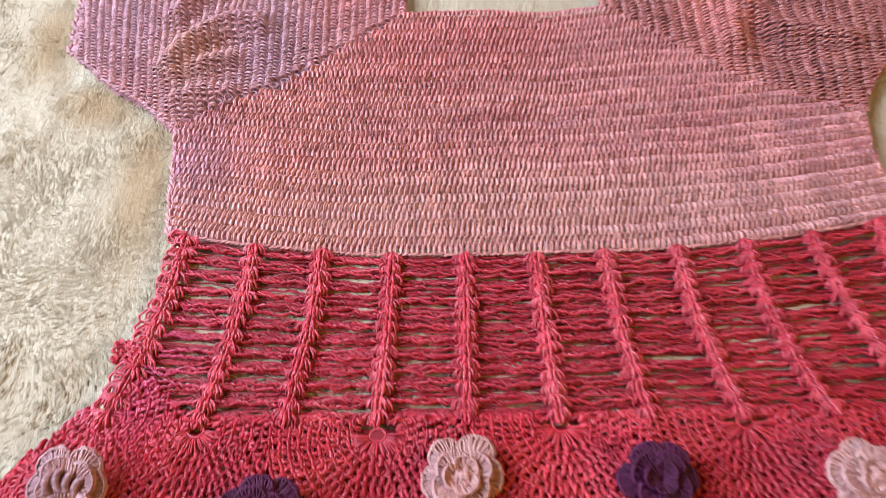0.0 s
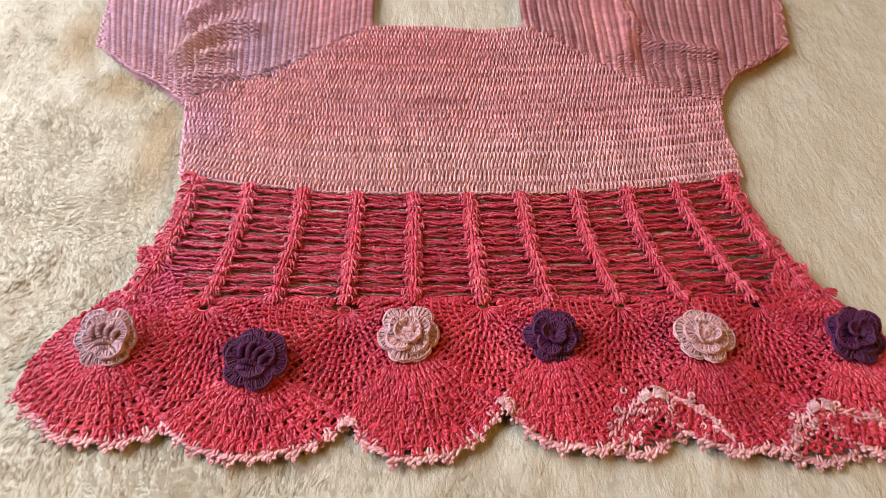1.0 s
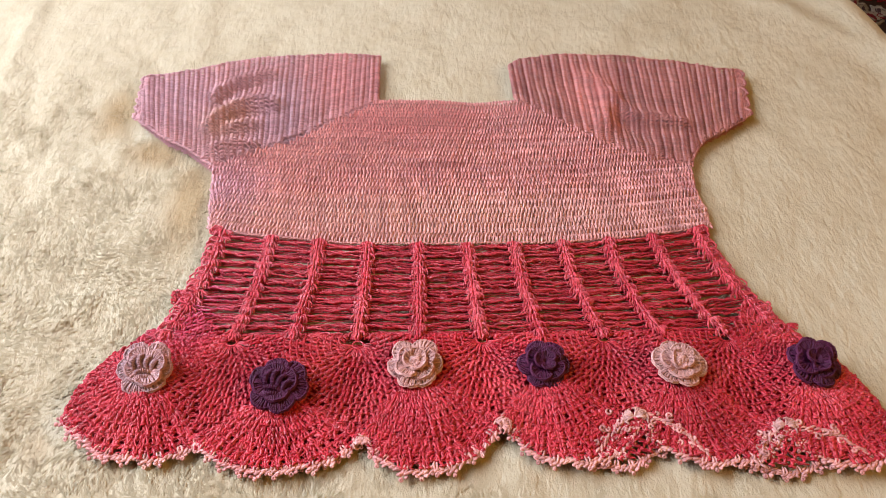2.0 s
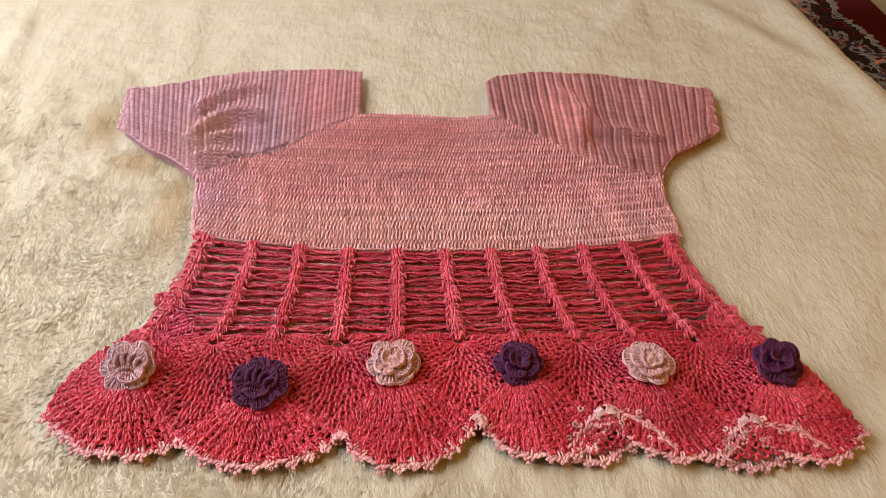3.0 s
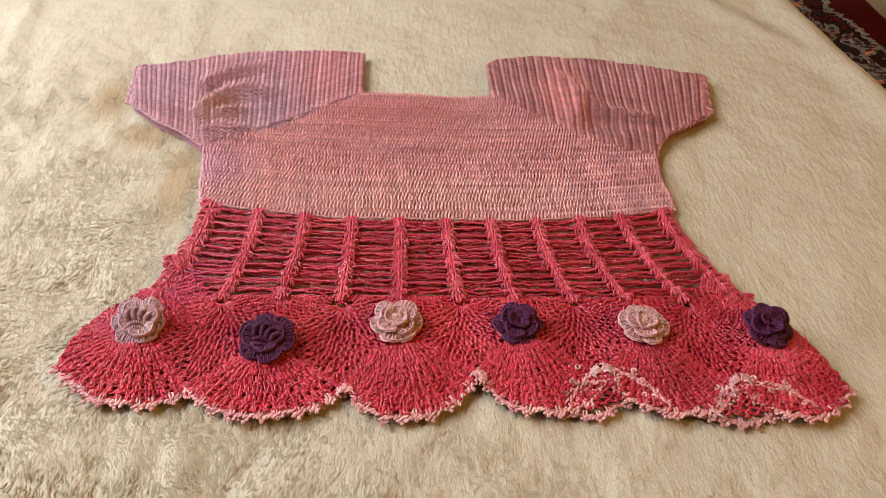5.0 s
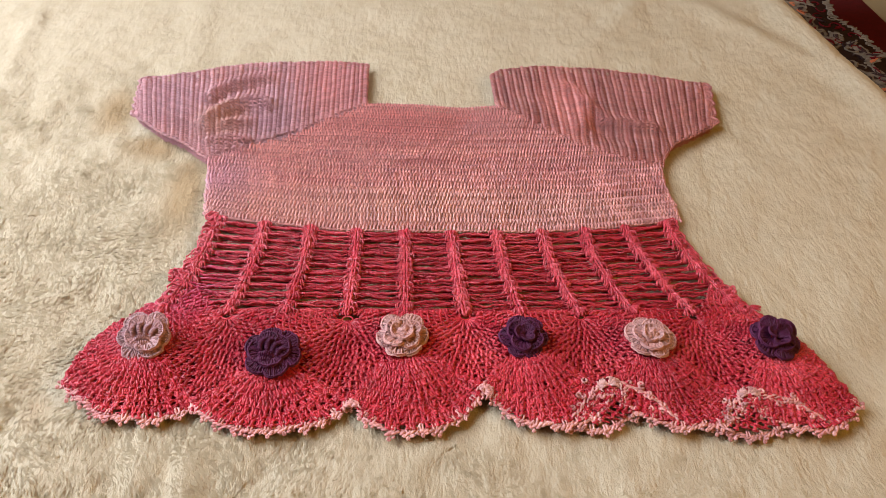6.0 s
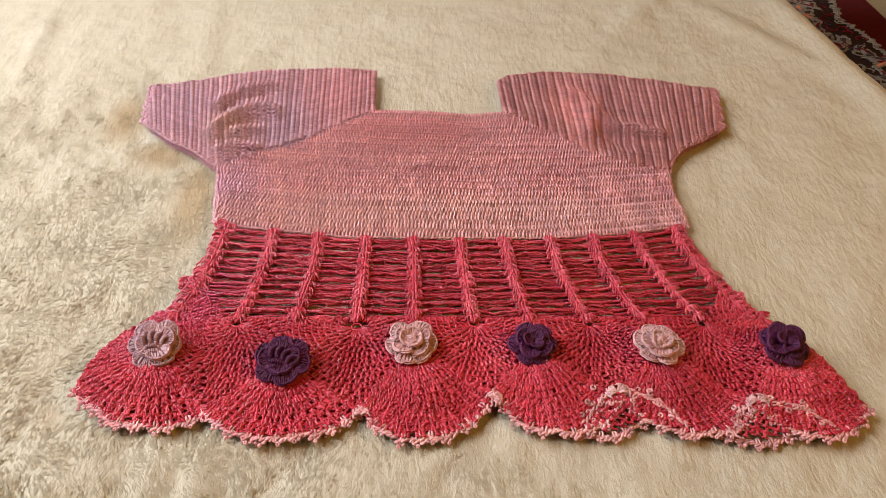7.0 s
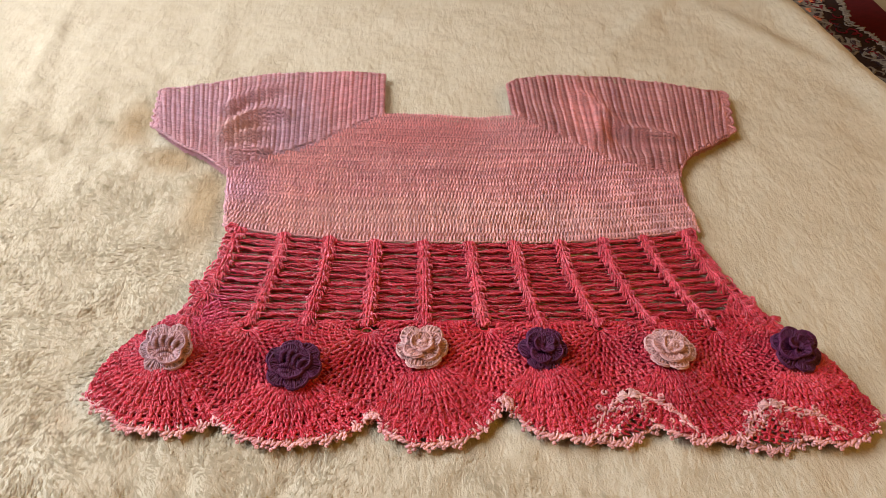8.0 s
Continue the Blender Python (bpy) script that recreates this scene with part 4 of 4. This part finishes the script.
def rose(x, y, turn, mat, label, scale=1.0, heart="coil", tilt=(0.0, 0.0)):
    ob = tagged(new("rose"), label)
    ob.parent = blouse
    ob.matrix_basis = pose(x, y, float(surf(x, y)) + 0.0032 + 0.012 * abs(tilt[0]), math.degrees(tilt[0]), math.degrees(tilt[1])) @ pose(0, 0, 0, 0, 0, math.degrees(turn)) @ Matrix.Scale(scale * 0.95, 4)
    rings = ((6, 0.007, 0.0215, 0.0018, 0.0030, 0.0004, 0.57, 15), (4, 0.004, 0.0158, 0.0024, 0.0074, 0.0008, 0.84, 17), (3, 0.002, 0.0095, 0.0034, 0.0104, 0.0012, 1.05, 13))
    for ring, (n, r0, r1, z0, z1, curl, half, ribs) in enumerate(rings):
        if ring == 2 and heart == "lips":
            break
        shift = (rng.normal(0, 0.0009), rng.normal(0, 0.0009), 0.0)
        for i in range(n):
            s = Shape()
            petal(s, r0, r1 * rng.uniform(0.92, 1.06), i * 2 * np.pi / n + ring * 0.5 + rng.uniform(-0.12, 0.12), half, z0 + i * 0.0004, z1 + rng.uniform(-0.0006, 0.0014), curl, ribs)
            part("petal", s, mat, ob).location = shift
    s = Shape()
    if heart == "lips":
        for k, (ox, oy, ln, tn) in enumerate(((-0.0062, 0.001, 0.0062, 1.5), (-0.0012, 0.002, 0.0068, 1.7), (0.0040, 0.001, 0.0065, 1.45), (0.0, -0.0072, 0.0080, 0.1), (0.0088, -0.001, 0.0060, 1.2), (0.001, -0.0112, 0.0085, 0.2))):
            lip(s, ox, oy, ln, tn, 0.0066 - 0.0005 * k, 0.0044)
    elif heart == "eye":
        for k in range(16):
            a = k * math.tau / 16
            r = np.array((0.0006, 0.0030, 0.0052))
            s.tubes(np.stack([r * math.cos(a), r * math.sin(a), np.array((0.0064, 0.0100, 0.0104))], axis=1), 0.0008, 5, 0.8)
    else:
        for k, r in enumerate((0.0022, 0.0046, 0.0074)):
            for j in range(2 + k):
                a = j * math.tau / (2 + k) + k * 0.7
                lip(s, r * math.cos(a), r * math.sin(a), 0.0030 + 0.0010 * k, a + 1.57, 0.0088 - 0.0012 * k, 0.0026)
    part("rose_heart", s, mat, ob, "folded stitches at the rose's heart")


rose(*ROSES[0], 0.0, lilac_pink, "greyed pink crochet rose with folded heart", 0.98, "lips", (0.32, 0.0))
rose(*ROSES[1], -0.35, purple, "purple crochet rose, tightly folded", 1.0, "lips", (0.25, 0.0))
rose(*ROSES[2], 0.1, pale_pink, "pale pink open crochet rose", 1.02, "coil", (0.06, 0.0))
rose(*ROSES[3], 2.0, purple, "purple crochet rose with a round eye", 0.92, "eye", (0.26, 0.0))
rose(*ROSES[4], 0.8, pale_pink, "pale pink crochet rose, lying askew", 0.96, "coil", (0.10, 0.06))
rose(*ROSES[5], 1.7, purple, "purple crochet rose near the side edge", 1.0, "eye", (0.24, 0.08))

# ---- plush blanket
blanket = thing("plush_blanket", "cream long-pile plush blanket spread over the rug, slightly rumpled", "blanket")
BX0, BX1, BY0, BY1 = -0.85, 0.556, -0.56, 0.90


def ground(x, y):
    """Height of the blanket's backing."""
    rough = 0.35 + 0.65 * np.clip(1.6 * bell(x, y, -0.45, -0.25, 0.35, 0.45) + 0.8 * bell(x, y, 0.0, -0.4, 0.7, 0.14), 0, 1)
    z = -0.0030 + 0.004 * (vnoise(x, y, 12, 0) - 0.5) + rough * (0.0052 * (vnoise(x, y * 0.8, 34, 5) - 0.5) + 0.0046 * (vnoise(x, y * 0.8, 60, 1) - 0.5) + 0.0022 * (vnoise(x, y, 120, 3) - 0.5))
    flat = np.clip(3.0 * bell(x, y, 0.0, -0.066, 0.165, 0.048), 0, 1)
    z = z * (1 - flat) + 0.0037 * flat
    for cx, cy, rx, ry, turn, h in ((-0.50, 0.35, 0.012, 0.25, 0.1, 0.004), (0.44, 0.42, 0.022, 0.16, 0.5, 0.006), (0.3, 0.5, 0.02, 0.15, -0.6, 0.004), (-0.3, 0.45, 0.02, 0.2, 0.0, 0.003)):
        z = z + h * bell(x, y, cx, cy, rx, ry, turn)
    over = x - 0.09 * (0.385 - y)
    z = z + 0.011 * np.exp(-((over - 0.518) / 0.024) ** 2)
    e = np.clip((over - 0.534) / 0.024, 0, 1)
    return z - 0.020 * e ** 2


s = Shape()
gx, gy = np.meshgrid(np.linspace(BX0, BX1, 380), np.linspace(BY0, BY1, 390))
gx = np.where(gx > 0.3, 0.3 + (gx - 0.3) * (BX1 - 0.298 + 0.09 * (0.385 - gy)) / (BX1 - 0.3), gx)
gz = ground(gx, gy)
s.grid(np.stack([gx, gy, gz], axis=-1))
ex, ey = gx[:, -1], gy[:, -1]
s.grid(np.stack([np.stack([ex, ey, gz[:, -1]], axis=1), np.stack([ex + 0.001, ey, np.full_like(ex, RUG + 0.001)], axis=1)], axis=1))
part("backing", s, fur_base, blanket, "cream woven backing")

# pile: leaning tapered strands that part and clump
N = 560000
x = rng.uniform(BX0, BX1 + 0.05, N)
y = rng.uniform(BY0, BY1, N)
shaggy = 0.35 + 0.65 * np.clip(1.6 * bell(x, y, -0.45, -0.25, 0.35, 0.45) + 0.6 * bell(x, y, 0.0, -0.4, 0.6, 0.12), 0, 1)
deep = (shaggy - 0.35) / 0.65
length = (0.0046 + 0.0018 * deep + 0.0020 * vnoise(x, y, 30, 4) * deep) * rng.uniform(0.75, 1.1, N)
up = 0.07 + 0.05 * deep + 0.16 * (vnoise(x, y, 38, 6) - 0.5) * shaggy + rng.normal(0, 1.0, N) * (0.02 + 0.02 * deep)
swirl = -1.2 + (vnoise(x, y, 5, 2) - 0.5) * 3.0 + ((vnoise(x, y, 24, 3) - 0.5) * 3.0 + (vnoise(x, y, 70, 5) - 0.5) * 1.4) * shaggy + rng.normal(0, 0.30, N)
dx, dy = np.cos(swirl) * length * np.cos(up), np.sin(swirl) * length * np.cos(up)
dz = length * np.sin(up)
# tips of neighbouring fibres gather into tufts
CELL = 0.0085
ci, cj = np.floor(x / CELL).astype(int), np.floor(y / CELL).astype(int)
tx = (ci + LATTICE[0][ci % 256, cj % 256]) * CELL + np.cos(-1.2) * 0.003
ty = (cj + LATTICE[1][ci % 256, cj % 256]) * CELL + np.sin(-1.2) * 0.003
draw = 0.08 + 0.10 * deep
dx, dy = dx + (tx - x - dx) * draw, dy + (ty - y - dy) * draw
covered = np.zeros(N, bool)
SKIRT = [(a * 0.985, b) for a, b in SKIRT_L + [tuple(p) for i in range(6) for p in hem(i, 15, -0.009)] + SKIRT_R]



def drawn_in(poly, f):
    cx, cy = np.mean(np.array(poly), axis=0)
    return [(cx + (a - cx) * f, cy + (b - cy) * f) for a, b in poly]


for poly in (drawn_in(BODICE, 0.98), drawn_in(SLEEVE_L, 0.96), drawn_in(SLEEVE_R, 0.96), SKIRT):
    for f in (0.0, 0.3):
        covered |= inside(poly, x + dx * f, y + dy * f)
keep = ~covered & (x < 0.555 + 0.09 * (0.385 - y))
x, y, dx, dy, dz, length = (a[keep] for a in (x, y, dx, dy, dz, length))
n = len(x)
root = np.stack([x, y, ground(x, y) - 0.0004], axis=1)
# every fibre follows the lie of the backing
rise = ground(x + dx, y + dy) - ground(x, y)
hump = ground(x + 0.5 * dx, y + 0.5 * dy) - ground(x, y) - 0.5 * rise
d = np.stack([dx, dy, dz + rise], axis=1)
side = np.stack([dy, -dx, rng.normal(0, 0.3, n) * length], axis=1)
side /= np.linalg.norm(side, axis=1, keepdims=True)
wd = rng.uniform(0.00036, 0.00072, n)[:, None]
bow = np.array((0, 0, 1)) * length[:, None]
mid = root + d * 0.50 + bow * 0.06 + np.array((0, 0, 1)) * hump[:, None]
tip = root + d - bow * 0.04
verts = np.stack([root, mid + side * wd, tip, mid - side * wd], axis=1)
i = np.arange(n)[:, None] * 4
s = Shape()
s.add(verts, np.concatenate([i + 0, i + 1, i + 2, i + 3], axis=1))
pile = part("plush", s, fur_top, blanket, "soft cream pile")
tagged(pile, kind="stuff")
# soft pile: the fibres shade mostly with the lie of the cloth
face = np.cross(side, d)
face /= np.linalg.norm(face, axis=1, keepdims=True) + 1e-12
face *= np.sign(face[:, 2:] + 1e-9)
lie = np.array((0.0, 0.0, 1.0)) + 0.07 * face
lie /= np.linalg.norm(lie, axis=1, keepdims=True)
pile.data.normals_split_custom_set_from_vertices(np.repeat(lie, 4, axis=0).astype(np.float32))
